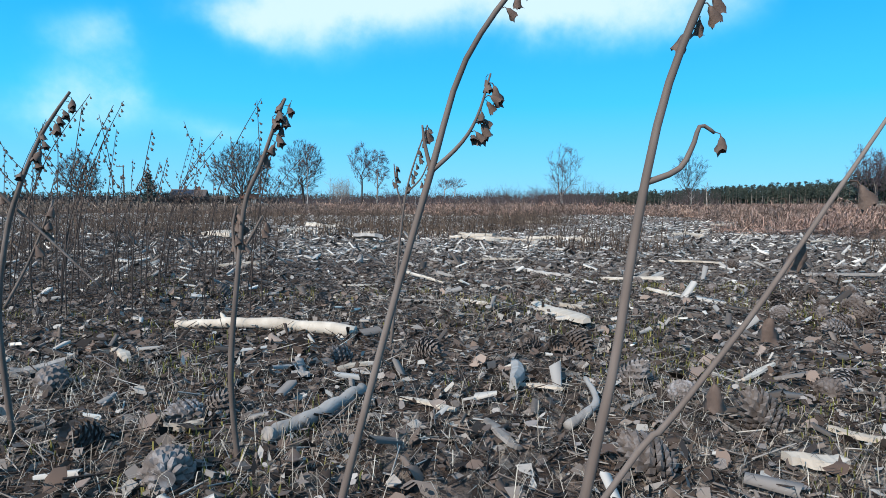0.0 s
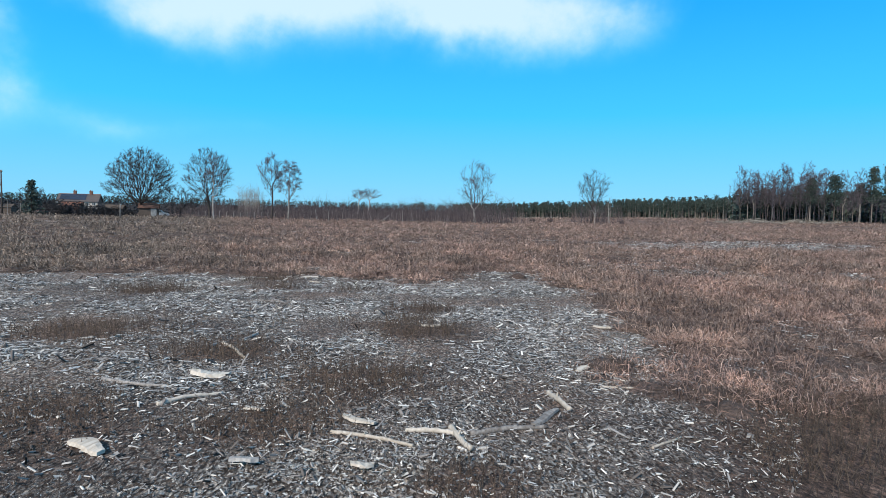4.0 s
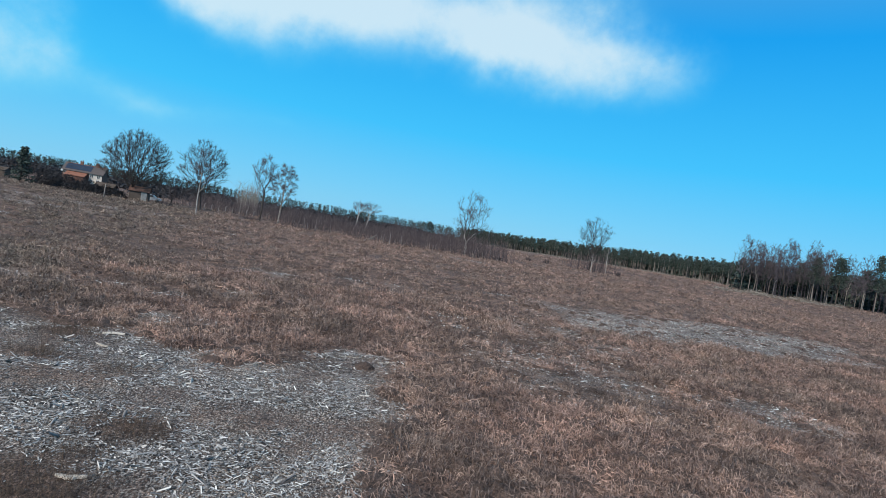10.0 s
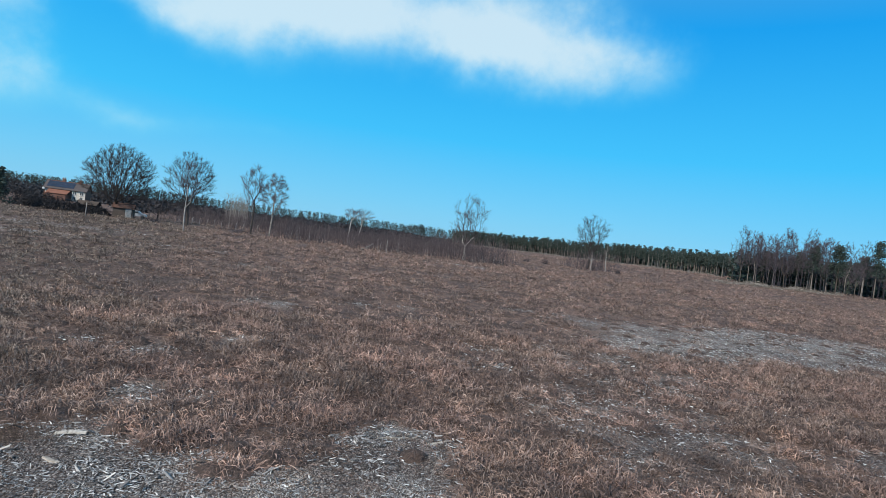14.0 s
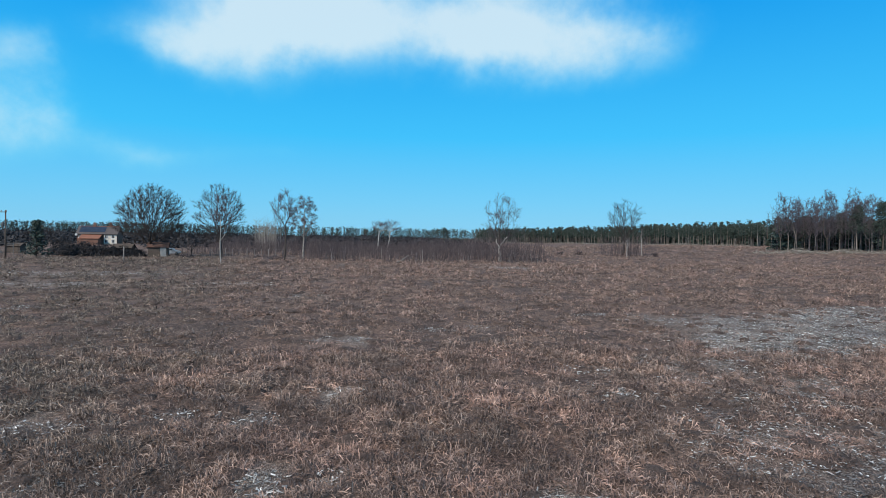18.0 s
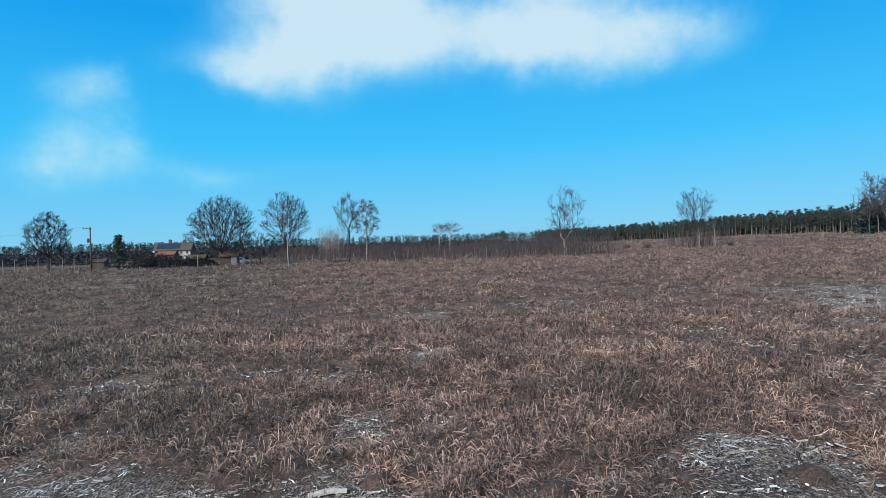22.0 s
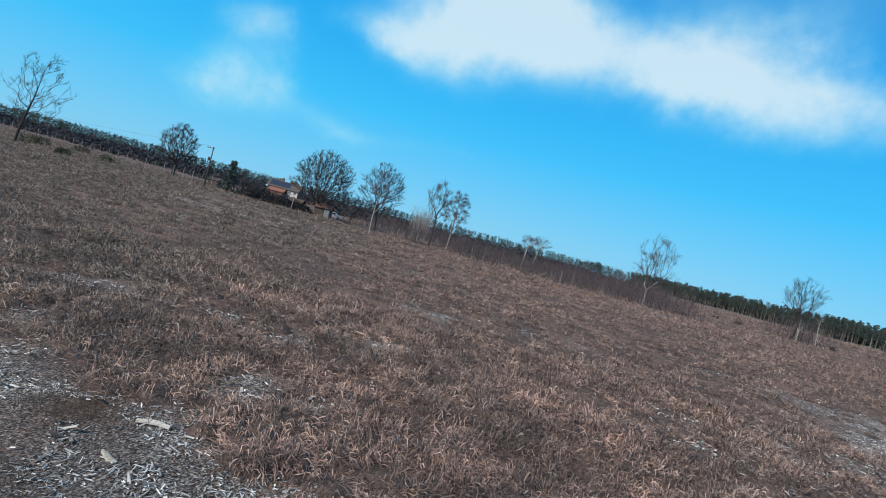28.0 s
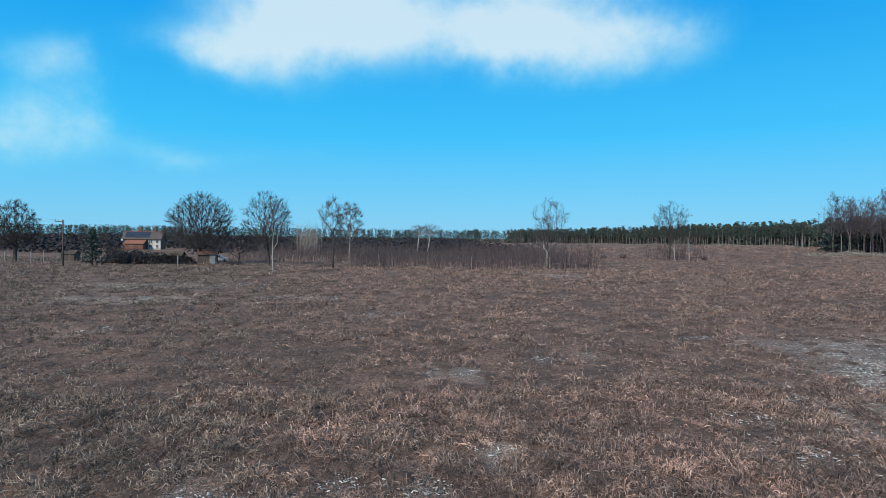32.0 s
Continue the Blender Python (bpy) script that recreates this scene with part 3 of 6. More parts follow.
# ---- ground ----
def axis_lines(lo, hi, centre, fine, n):
    """Grid lines, close together about the centre and far apart at the ends."""
    def side(reach, m):
        t = np.linspace(0, 1, m + 1)[1:]
        k = np.log(reach / fine / m + 1.2) * 1.55
        return reach * np.sinh(k * t) / np.sinh(k)
    return np.concatenate([centre - side(centre - lo, n)[::-1], [centre], centre + side(hi - centre, n)])


gx = axis_lines(-3500, 3500, 0.3, 0.04, 120)
gy = axis_lines(-3000, 4500, 1.2, 0.04, 120)
GX, GY = np.meshgrid(gx, gy)
gv = np.stack([GX.ravel(), GY.ravel(), height(GX, GY).ravel()], 1)
ni, nj = len(gx), len(gy)
ii, jj = np.meshgrid(np.arange(ni - 1), np.arange(nj - 1))
q0 = (jj * ni + ii).ravel()
ground_mesh = mesh_arrays("ground", gv, np.stack([q0, q0 + 1, q0 + ni + 1, q0 + ni], 1), M["ground"], True)
att = ground_mesh.attributes.new("chips", "FLOAT", "POINT")
att.data.foreach_set("value", (0.85 * chipness(gv[:, 0], gv[:, 1]) * np.clip(0.75 + 0.5 * wobble(gv[:, 0], gv[:, 1], 0.9), 0.15, 1) * (1 - 0.9 * heathness(gv[:, 0], gv[:, 1]))).astype(np.float32))
tagged(new("ground", ground_mesh), "flat cleared field of brown litter, soil and pale wood chips", "ground", kind="structure")


# ---- trees, bare ----
def crown_tree(seed, tall, base_z, half, tips, trunk_r, leader=0.25, up=0.3, lean=0.0, droop=0.0, twigs=3000, twig_len=0.9, reach=0.55, wide=0.45, ragged=0.14, fork=None):
    """Nodes of a bare tree: tips fill a crown with an uneven outline, and each joins what has grown by the shortest way back to the root."""
    rg = np.random.default_rng(seed)
    m = tips * 9
    q = rg.uniform(-1.2, 1.2, (m, 2))
    f = rg.uniform(0, 1, m)
    az = np.arctan2(q[:, 1], q[:, 0])
    warp = f ** (math.log(0.5) / math.log(wide))
    prof = np.sqrt(np.clip(1 - (2 * warp - 1) ** 2, 0, 1))
    prof *= 1 + ragged * (np.sin(3 * az + seed + 5 * f) + np.sin(5 * az - 2 * seed - 9 * f) + 0.7 * np.sin(2 * az + 17 * f + seed))
    ok = np.hypot(q[:, 0], q[:, 1]) < prof
    pts = np.stack([q[ok, 0] * half, q[ok, 1] * half, base_z + f[ok] * (tall - base_z)], 1)[:tips]
    pts[:, 0] += lean * pts[:, 2] / tall
    fork = fork or base_z * 0.7
    top = fork + leader * (tall - fork)
    nt_ = 9
    tz = np.linspace(0, top, nt_)
    nodes = [np.array([0.05 * half * math.sin(seed + z / tall * 7) + lean * z / tall, 0.04 * half * math.cos(seed * 2 + z * 5 / tall), z]) for z in tz]
    parent = [-1] + list(range(nt_ - 1))
    path = list(tz)
    first = int(np.searchsorted(tz, fork * 0.95))
    order = np.argsort(np.linalg.norm(pts - [0, 0, fork], axis=1))
    for k in order:
        p = pts[k]
        N = np.array(nodes)
        d0 = np.linalg.norm(N - p, axis=1)
        d = d0 + reach * np.array(path) + 1.2 * np.maximum(N[:, 2] - p[2] + up * np.hypot(N[:, 0] - p[0], N[:, 1] - p[1]), 0)
        d[:first] += 9 * tall
        j = int(np.argmin(d))
        a = N[j]
        L = d0[j]
        n = max(2, int(L / (0.055 * tall)) + 1)
        bend = np.array([0, 0, 0.05 * L]) + rg.normal(size=3) * 0.06 * L
        prev = j
        for s in range(1, n + 1):
            u = s / n
            nodes.append(a + (p - a) * u + bend * math.sin(math.pi * u) + rg.normal(size=3) * 0.012 * L * (u < 1))
            parent.append(prev)
            path.append(path[j] + L * u)
            prev = len(nodes) - 1
    N, Pa = np.array(nodes), np.array(parent)
    load = np.ones(len(N))
    for i in range(len(N) - 1, 0, -1):
        load[Pa[i]] += load[i]
    R = trunk_r * (load / load[0]) ** 0.55
    fine = np.where(load < 9)[0]
    fine = fine[fine > nt_]
    src = rg.choice(fine, twigs)
    along = N[src] - N[Pa[src]]
    along /= np.maximum(np.linalg.norm(along, axis=1, keepdims=True), 1e-6)
    dirn = along * 1.0 + rg.normal(size=(twigs, 3)) * 0.36 + [0, 0, 0.24 - droop]
    dirn /= np.linalg.norm(dirn, axis=1, keepdims=True)
    ln = twig_len * rg.uniform(0.4, 1.2, (twigs, 1))
    T0 = N[src]
    T1 = T0 + dirn * ln
    at = T0 + (T1 - T0) * 0.45
    side = dirn + rg.normal(size=dirn.shape) * 0.55
    T2 = at + side / np.linalg.norm(side, axis=1, keepdims=True) * ln * 0.55
    return N, Pa, R, np.concatenate([T0, at]), np.concatenate([T1, T2])


def bare_tree(name, label, where, turn, tree, bark, twig, twig_r, limb_mat=None, group="", sides=5):
    N, Pa, R, T0, T1 = tree
    top = thing(name, label, "tree", pose(*on_ground(where[0], where[1], -0.05), 0, 0, turn), group)
    i = np.arange(1, len(N))
    thick = R[i] > 0.42 * R[0]
    for nm, pick, mat, s in (("trunk", thick, bark, 9), ("limb", ~thick, limb_mat or bark, sides)):
        k = i[pick]
        if len(k):
            lo = twig_r * 0.8
            V, F = tubes(N[Pa[k]], N[k], np.maximum(np.minimum(R[Pa[k]], R[k] * 1.25), lo), np.maximum(R[k] * 0.97, lo), s)
            tagged(part(nm, mesh_arrays(nm, V, F, mat, True), top), kind="" if nm == "trunk" else "stuff")
    V, F = spikes(T0, T1, np.full(len(T0), twig_r * 1.15))
    tagged(part("twig_spray", mesh_arrays("twig_spray", V, F, twig), top), kind="stuff")
    return top


bare_tree("oak_tree", "bare oak with a wide dark dome beside the cottage hedge", (-42.0, 122), 20,
          crown_tree(3, 13.9, 2.9, 6.5, 900, 0.44, 0.12, 0.22, twigs=15000, twig_len=0.85, reach=0.8, ragged=0.045, wide=0.40, fork=2.2), M["bark"], M["twig"], 0.0095, sides=4)
bare_tree("oak_tree", "bare round-headed oak standing behind the wire fence", (-80.3, 128), 80,
          crown_tree(5, 12.1, 2.6, 4.2, 560, 0.40, 0.35, 0.22, twigs=9000, twig_len=0.85, reach=0.7, ragged=0.05, wide=0.42, fork=2.6), M["bark"], M["twig"], 0.0095, sides=4)
bare_tree("ash_tree", "bare ash with a fine upright crown at the field's edge", (-29.1, 121), 10,
          crown_tree(8, 14.1, 3.0, 4.6, 480, 0.25, 0.45, 0.28, twigs=6000, twig_len=0.95, reach=0.75, ragged=0.07, wide=0.5, fork=4.0), M["bark"], M["twig"], 0.009, sides=4)
bare_tree("birch_tree", "slim young birch with a straight pale trunk, leafless", (-22.1, 95), 0,
          crown_tree(9, 10.8, 4.7, 1.8, 70, 0.085, 0.85, 0.6, twigs=700, twig_len=0.9, droop=0.15, wide=0.4), M["birch"], M["birchtwig"], 0.010, M["bark"])
bare_tree("birch_tree", "thin bare birch with upswept limbs at the scrub's edge", (-15.6, 113), 45,
          crown_tree(11, 12.6, 4.6, 2.2, 120, 0.16, 0.6, 0.9, twigs=1600, twig_len=1.0, reach=0.7, wide=0.62, ragged=0.2), M["bark"], M["birchtwig"], 0.009, M["bark"], sides=4)
bare_tree("birch_tree", "bare silver birch with a bent white trunk at the scrub's edge", (-13.7, 123), 60,
          crown_tree(12, 12.9, 4.3, 2.3, 160, 0.17, 0.8, 0.4, lean=0.4, droop=0.65, twigs=2400, twig_len=0.9, reach=0.4, wide=0.45, ragged=0.2), M["birch"], M["birchtwig"], 0.013, M["scrubpale"], sides=4)
bare_tree("birch_tree", "leaning bare birch with a flat tangled top above the scrub", (0.4, 185), 0,
          crown_tree(13, 9.2, 6.0, 3.2, 60, 0.17, 0.3, 0.2, lean=1.6, twigs=420, twig_len=1.2), M["birch"], M["birchtwig"], 0.018, M["birch"])
bare_tree("birch_tree", "leaning bare birch with a flat tangled top above the scrub", (3.8, 185), 160,
          crown_tree(14, 9.6, 6.2, 3.4, 60, 0.17, 0.3, 0.2, lean=-1.2, twigs=420, twig_len=1.2), M["birch"], M["birchtwig"], 0.018, M["birch"])
bare_tree("birch_tree", "lone bare birch with a pale crooked trunk in the field", (25.6, 122), 200,
          crown_tree(17, 14.2, 3.6, 3.1, 230, 0.20, 0.8, 0.35, lean=-0.75, droop=0.2, twigs=2400, twig_len=1.0, reach=0.75, wide=0.45, ragged=0.2), M["birch"], M["birchtwig"], 0.009, M["bark"], sides=4)
bare_tree("oak_tree", "small bare oak with an open fan of branches in the field", (73.7, 170), 30,
          crown_tree(19, 16.4, 5.0, 4.7, 240, 0.30, 0.15, 0.55, twigs=2600, twig_len=1.3, reach=0.9, ragged=0.10, wide=0.55, fork=3.0), M["bark"], M["twig"], 0.010, sides=4)
bare_tree("birch_tree", "short pale birch stem with few twigs beside the small oak", (76.0, 163), 30,
          crown_tree(21, 8.6, 3.0, 1.3, 24, 0.12, 0.9, 0.8, lean=-0.7, twigs=120, twig_len=0.8), M["birch"], M["birchtwig"], 0.014, M["birch"])
bare_tree("birch_tree", "short pale birch stem with few twigs beside the small oak", (68.8, 157), 80,
          crown_tree(22, 6.0, 2.0, 1.2, 24, 0.10, 0.9, 0.8, lean=0.3, twigs=120, twig_len=0.8), M["birch"], M["birchtwig"], 0.014, M["birch"])
bare_tree("birch_tree", "tall lopsided bare birch among gorse near the fence", (-72.0, 80), 0,
          crown_tree(23, 14.2, 3.4, 3.5, 160, 0.19, 0.7, 0.6, lean=2.2, twigs=900, twig_len=0.9, ragged=0.22), M["bark"], M["twig"], 0.012, M["bark"], sides=4)

# ---- field cover ----
def spread(n, x0, x1, y0, y1, keep, rg, wide=None):
    """n random spots, kept by chance; wide: only what lies within that slope either side of the line of flight."""
    x, y = rg.uniform(x0, x1, n), rg.uniform(y0, y1, n)
    ok = rg.uniform(size=n) < keep(x, y)
    if wide:
        ok &= np.abs(x) < wide * y + 4
    return x[ok], y[ok]


def blades(x, y, length, width, lift, rg, sink=0.0, tilt=1.0):
    """Bent blades: up from the root, over, and down at the tip."""
    n = len(x)
    az = rg.uniform(0, 2 * np.pi, n)
    out = np.stack([np.cos(az), np.sin(az), np.zeros(n)], 1)
    across = np.stack([-np.sin(az), np.cos(az), np.zeros(n)], 1) * (width * rg.uniform(0.6, 1.3, n))[:, None]
    root = np.stack([x, y, height(x, y) - sink], 1)
    mid = root + out * (length * 0.45 * tilt)[:, None] + np.stack([np.zeros(n), np.zeros(n), length * lift], 1)
    tip = root + out * (length * 0.95 * tilt)[:, None] + np.stack([np.zeros(n), np.zeros(n), length * lift * rg.uniform(0.2, 1.25, n)], 1)
    V = np.stack([root - across * 0.5, root + across * 0.5, mid - across * 0.45, mid + across * 0.45, tip], 1).reshape(-1, 3)
    f = np.array([[0, 1, 3], [0, 3, 2], [2, 3, 4]])
    F = ((np.arange(n) * 5)[:, None, None] + f[None]).reshape(-1, 3)
    return V, F


def far_spread(n, y0, y1, coarse, rg):
    """Spots that thin out with distance as the growth is seen ever smaller."""
    yy = np.linspace(y0, y1, 2000)
    p = (2.2 * yy + 8) / (yy * (coarse + 0.006 * yy))
    y = np.interp(rg.uniform(size=n), np.cumsum(p) / p.sum(), yy)
    return rg.uniform(-1, 1, n) * (1.12 * y + 4), y


def mounds(x, y, per, rg, size0=1.0):
    """Matted tussocks: a low lumpy heap of thatch under strands that arch out over it and hang down, tangled."""
    radius = (0.27 + 0.0050 * y) * rg.uniform(0.6, 1.5, len(x)) * size0
    swell = rg.uniform(0.5, 1.2, len(x)) * np.clip(0.75 + 0.5 * wobble(x, y, 2.0), 0.45, 1.25)
    # the heaps: a top and two rings of seven, coloured dark as inner shade
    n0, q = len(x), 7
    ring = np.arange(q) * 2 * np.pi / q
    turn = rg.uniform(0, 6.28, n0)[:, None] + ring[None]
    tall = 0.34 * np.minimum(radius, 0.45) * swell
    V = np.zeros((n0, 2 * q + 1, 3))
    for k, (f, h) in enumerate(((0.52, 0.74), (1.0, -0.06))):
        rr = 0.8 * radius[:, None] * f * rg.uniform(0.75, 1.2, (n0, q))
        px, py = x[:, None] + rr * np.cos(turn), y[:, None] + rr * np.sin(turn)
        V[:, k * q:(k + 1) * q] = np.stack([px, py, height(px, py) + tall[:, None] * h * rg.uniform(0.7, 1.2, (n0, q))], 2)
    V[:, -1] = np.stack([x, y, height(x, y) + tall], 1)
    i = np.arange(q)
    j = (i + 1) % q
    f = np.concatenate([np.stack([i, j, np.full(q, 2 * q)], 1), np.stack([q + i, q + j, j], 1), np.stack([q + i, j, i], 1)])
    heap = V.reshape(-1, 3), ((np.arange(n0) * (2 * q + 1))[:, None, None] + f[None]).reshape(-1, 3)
    # the strands
    k = rg.poisson(per, n0)
    i = np.repeat(np.arange(n0), k)
    n = len(i)
    R = radius[i]
    a = rg.uniform(0, 2 * np.pi, n)
    u = np.sqrt(rg.uniform(size=n))
    bx, by = x[i] + u * R * np.cos(a), y[i] + u * R * np.sin(a)
    dome = 0.86 * np.minimum(R, 0.45) * swell[i] * (1 - u * u)
    comb = rg.uniform(0, 2 * np.pi, n0)[i]
    az = np.where(rg.uniform(size=n) < 0.35, comb, a) + rg.normal(0, 0.7, n)
    out = np.stack([np.cos(az), np.sin(az), np.zeros(n)], 1)
    wide = (0.0024 + 0.00054 * y[i]) * rg.uniform(0.5, 1.5, n)
    across = np.stack([-np.sin(az), np.cos(az), rg.normal(0, 0.7, n)], 1) * wide[:, None]
    ln = (0.20 + 0.0040 * y[i]) * rg.uniform(0.45, 1.3, n)
    g = height(bx, by)
    root = np.stack([bx, by, g + dome * rg.uniform(0.2, 1.0, n)], 1)
    z = np.zeros(n)
    rise = np.where(rg.uniform(size=n) < 0.30, rg.uniform(0.30, 0.75, n), rg.uniform(0.0, 0.30, n))
    mid = root + out * (ln * (0.50 - 0.30 * rise))[:, None] + np.stack([z, z, ln * rise], 1)
    tip = root + out * (ln * rg.uniform(0.7, 1.0, n) * (1 - 0.5 * rise))[:, None]
    tip[:, 2] = np.maximum(g + 0.005, mid[:, 2] + ln * rg.normal(-0.24, 0.24, n))
    V = np.stack([root, mid - across * 0.5, tip, mid + across * 0.5], 1).reshape(-1, 3)
    return (V, np.arange(4 * n).reshape(-1, 4)), heap


def grass_share(x, y):
    clump = np.clip(0.84 + 0.7 * wobble(x, y * 1.2, 0.7) + 0.25 * wobble(x + 5, y, 2.3) - 0.45 * np.clip(wobble(x, y * 1.5, 2.6), 0, 1) * (y > 22), 0.34, 1)
    return np.clip(1 - 1.05 * chipness(x, y), 0.0, 1) * clump


rg = np.random.default_rng(21)
for n, y0, y1, per, label in ((8600, 4.6, 30, 96, "matted tussocks of brown dead bracken and grass"), (9200, 27, 110, 35, "low tussocks of brown dead grass across the field"), (8000, 100, 300, 17, "rough brown dead grass at the far side of the field")):
    x, y = far_spread(n, y0, y1, 0.22, rg)
    ok = (rg.uniform(size=n) < grass_share(x, y)) & ((y < 150) | (x > 0.1 * y))
    (V, F), heap = mounds(x[ok], y[ok], per, rg)
    tagged(new("dead_grass", mesh_arrays("dead_grass", V, F, M["grass"])), label, "dead grass", kind="stuff")
    tagged(new("grass_thatch", mesh_arrays("grass_thatch", *heap, M["thatch"], True)), "matted thatch inside the grass tussocks, inner shade put into its dark colour", "dead grass", kind="stuff")
x, y = far_spread(70000, 4.6, 120, 0.15, rg)
ok = rg.uniform(size=len(x)) < np.clip(1 - chipness(x, y), 0.06, 1) * 0.9
x, y = x[ok], y[ok]
V, F = blades(x, y, rg.uniform(0.10, 0.36, len(x)) + 0.005 * y, 0.0014 + 0.00034 * y, rg.uniform(0.03, 0.30, len(x)), rg, 0.0, 1.0)
tagged(new("dead_grass", mesh_arrays("dead_grass", V, F, M["grass"])), "flattened brown straw between the tussocks", "dead grass", kind="stuff")


def chips(x, y, length, width, thick, rg, lean=0.25):
    """Split slivers of wood, each a skewed, tapered block without a bottom."""
    n = len(x)
    az, ti, ro = rg.uniform(0, 2 * np.pi, n), rg.normal(0, lean, n), rg.normal(0, 0.35, n)
    d = np.stack([np.cos(az) * np.cos(ti), np.sin(az) * np.cos(ti), np.sin(ti)], 1)
    s = np.stack([-np.sin(az), np.cos(az), np.sin(ro)], 1)
    u = np.cross(d, s)
    c = np.stack([x, y, height(x, y) + thick * 0.4 + np.abs(np.sin(ti)) * length * 0.42], 1)
    V = []
    for e in (-1, 1):
        w0 = width * rg.uniform(0.25, 1.0, n)
        sk = rg.normal(0, 0.25, n) * width
        for sgn, h in ((-1, -0.5), (1, -0.5), (1, 0.5), (-1, 0.5)):
            V.append(c + d * (e * length * 0.5 * rg.uniform(0.85, 1.1, n))[:, None] + s * (sgn * w0 * 0.5 + sk)[:, None] + u * (h * thick * rg.uniform(0.6, 1.2, n))[:, None])
    V = np.stack(V, 1).reshape(-1, 3)
    f = np.array([[3, 2, 6, 7], [0, 3, 7, 4], [2, 1, 5, 6]])
    F = ((np.arange(n) * 8)[:, None, None] + f[None]).reshape(-1, 4)
    return V, F


def size_mix(n, small, large, rg, power=2.2):
    return small + (large - small) * rg.uniform(size=n) ** power


def in_chips(x, y):
    return chipness(x, y) * (1 - 0.97 * heathness(x, y)) * np.clip(0.50 + 0.95 * wobble(x, y, 0.9), 0.03, 1)


def splinters(x, y, length, width, rg):
    """Thin shavings, each a skewed sliver lying at a slight tilt."""
    n = len(x)
    az, ti = rg.uniform(0, 2 * np.pi, n), rg.normal(0, 0.11, n)
    d = np.stack([np.cos(az), np.sin(az), ti], 1) * (length * 0.5)[:, None]
    s = np.stack([-np.sin(az), np.cos(az), rg.normal(0, 0.35, n)], 1) * (width * 0.5)[:, None]
    c = np.stack([x, y, height(x, y) + 0.004 + np.abs(d[:, 2]) + np.abs(rg.normal(0, 0.008, n))], 1)
    V = np.stack([c - d - s * 0.4, c - d * 0.8 + s, c + d + s * 0.3, c + d * 0.7 - s], 1).reshape(-1, 3)
    return V, np.arange(4 * n).reshape(-1, 4)


x, y = spread(280000, -9, 9, 5.0, 18.5, lambda x, y: in_chips(x, y) * np.clip((y - 4.0) / 5.0, 0.15, 1) * np.clip(11.0 / y, 0.5, 1), rg)
V, F = splinters(x, y, size_mix(len(x), 0.03, 0.15, rg, 2.8), 0.006 + rg.uniform(0.002, 0.022, len(x)), rg)
tagged(new("wood_chips", mesh_arrays("wood_chips", V, F, M["sliver"])), "fine pale shavings and splinters covering the clearing", "wood chips", kind="stuff")
x, y = spread(60000, -7, 7, 2.6, 9, lambda x, y: in_chips(x, y) * (np.abs(x) < 0.85 * y + 0.5), rg)
V, F = splinters(x, y, size_mix(len(x), 0.015, 0.08, rg, 2.8), 0.004 + rg.uniform(0.001, 0.014, len(x)), rg)
tagged(new("wood_chips", mesh_arrays("wood_chips", V, F, M["sliver"])), "fine grey shavings and splinters between the chips", "wood chips", kind="stuff")
x, y = spread(42000, -9, 9, 2.8, 19, in_chips, rg)
L = size_mix(len(x), 0.018, 0.22, rg, 7.0)
L = L * np.clip(y / 8.0, 0.35, 1.0)
V, F = chips(x, y, L, L * rg.uniform(0.08, 0.24, len(x)) + 0.005, 0.003 + L * rg.uniform(0.03, 0.09, len(x)), rg)
tagged(new("wood_chips", mesh_arrays("wood_chips", V, F, M["chip"])), "grey and pale split wood chips strewn over the ground", "wood chips", kind="stuff")
xs, ys = [], []
for cx, cy, rx, ry, share in PATCHES:
    n = int(3.6 * rx * ry * min(260, 7600 / cy))
    xs.append(cx + rg.uniform(-1.2, 1.2, n) * rx), ys.append(cy + rg.uniform(-1.2, 1.2, n) * ry)
xs.append(rg.uniform(-46, 52, 5000)), ys.append(rg.uniform(17, 100, 5000))
x, y = np.concatenate(xs), np.concatenate(ys)
ok = rg.uniform(size=len(x)) < np.clip(chipness(x, y), 0.12, 1) * np.clip(0.7 + 0.6 * wobble(x, y, 0.9), 0.12, 1)
x, y = x[ok], y[ok]
V, F = splinters(x, y, size_mix(len(x), 0.04, 0.20, rg, 3.0), 0.008 + 0.0007 * y + rg.uniform(0, 0.024, len(x)), rg)
V[:, 2] += 0.03
tagged(new("wood_chips", mesh_arrays("wood_chips", V, F, M["sliver"])), "pale split wood chips in patches of the far field", "wood chips", kind="stuff")


# ---- woods and scrub ----
def cards(centres, size, rg, flat=0.5, thin=0.28):
    """Small ragged four-cornered sprays at the given places."""
    n = len(centres)
    a = rg.normal(size=(n, 3)) * [1, 1, flat]
    a /= np.linalg.norm(a, axis=1, keepdims=True)
    b = np.cross(a, rg.normal(size=(n, 3)))
    b /= np.maximum(np.linalg.norm(b, axis=1, keepdims=True), 1e-6)
    s = (np.asarray(size) * rg.uniform(0.5, 1.3, n))[:, None]
    V = np.stack([centres - a * s * 0.5, centres + b * s * thin, centres + a * s * 0.5, centres - b * s * thin], 1).reshape(-1, 3)
    return V, np.arange(4 * n).reshape(-1, 4)


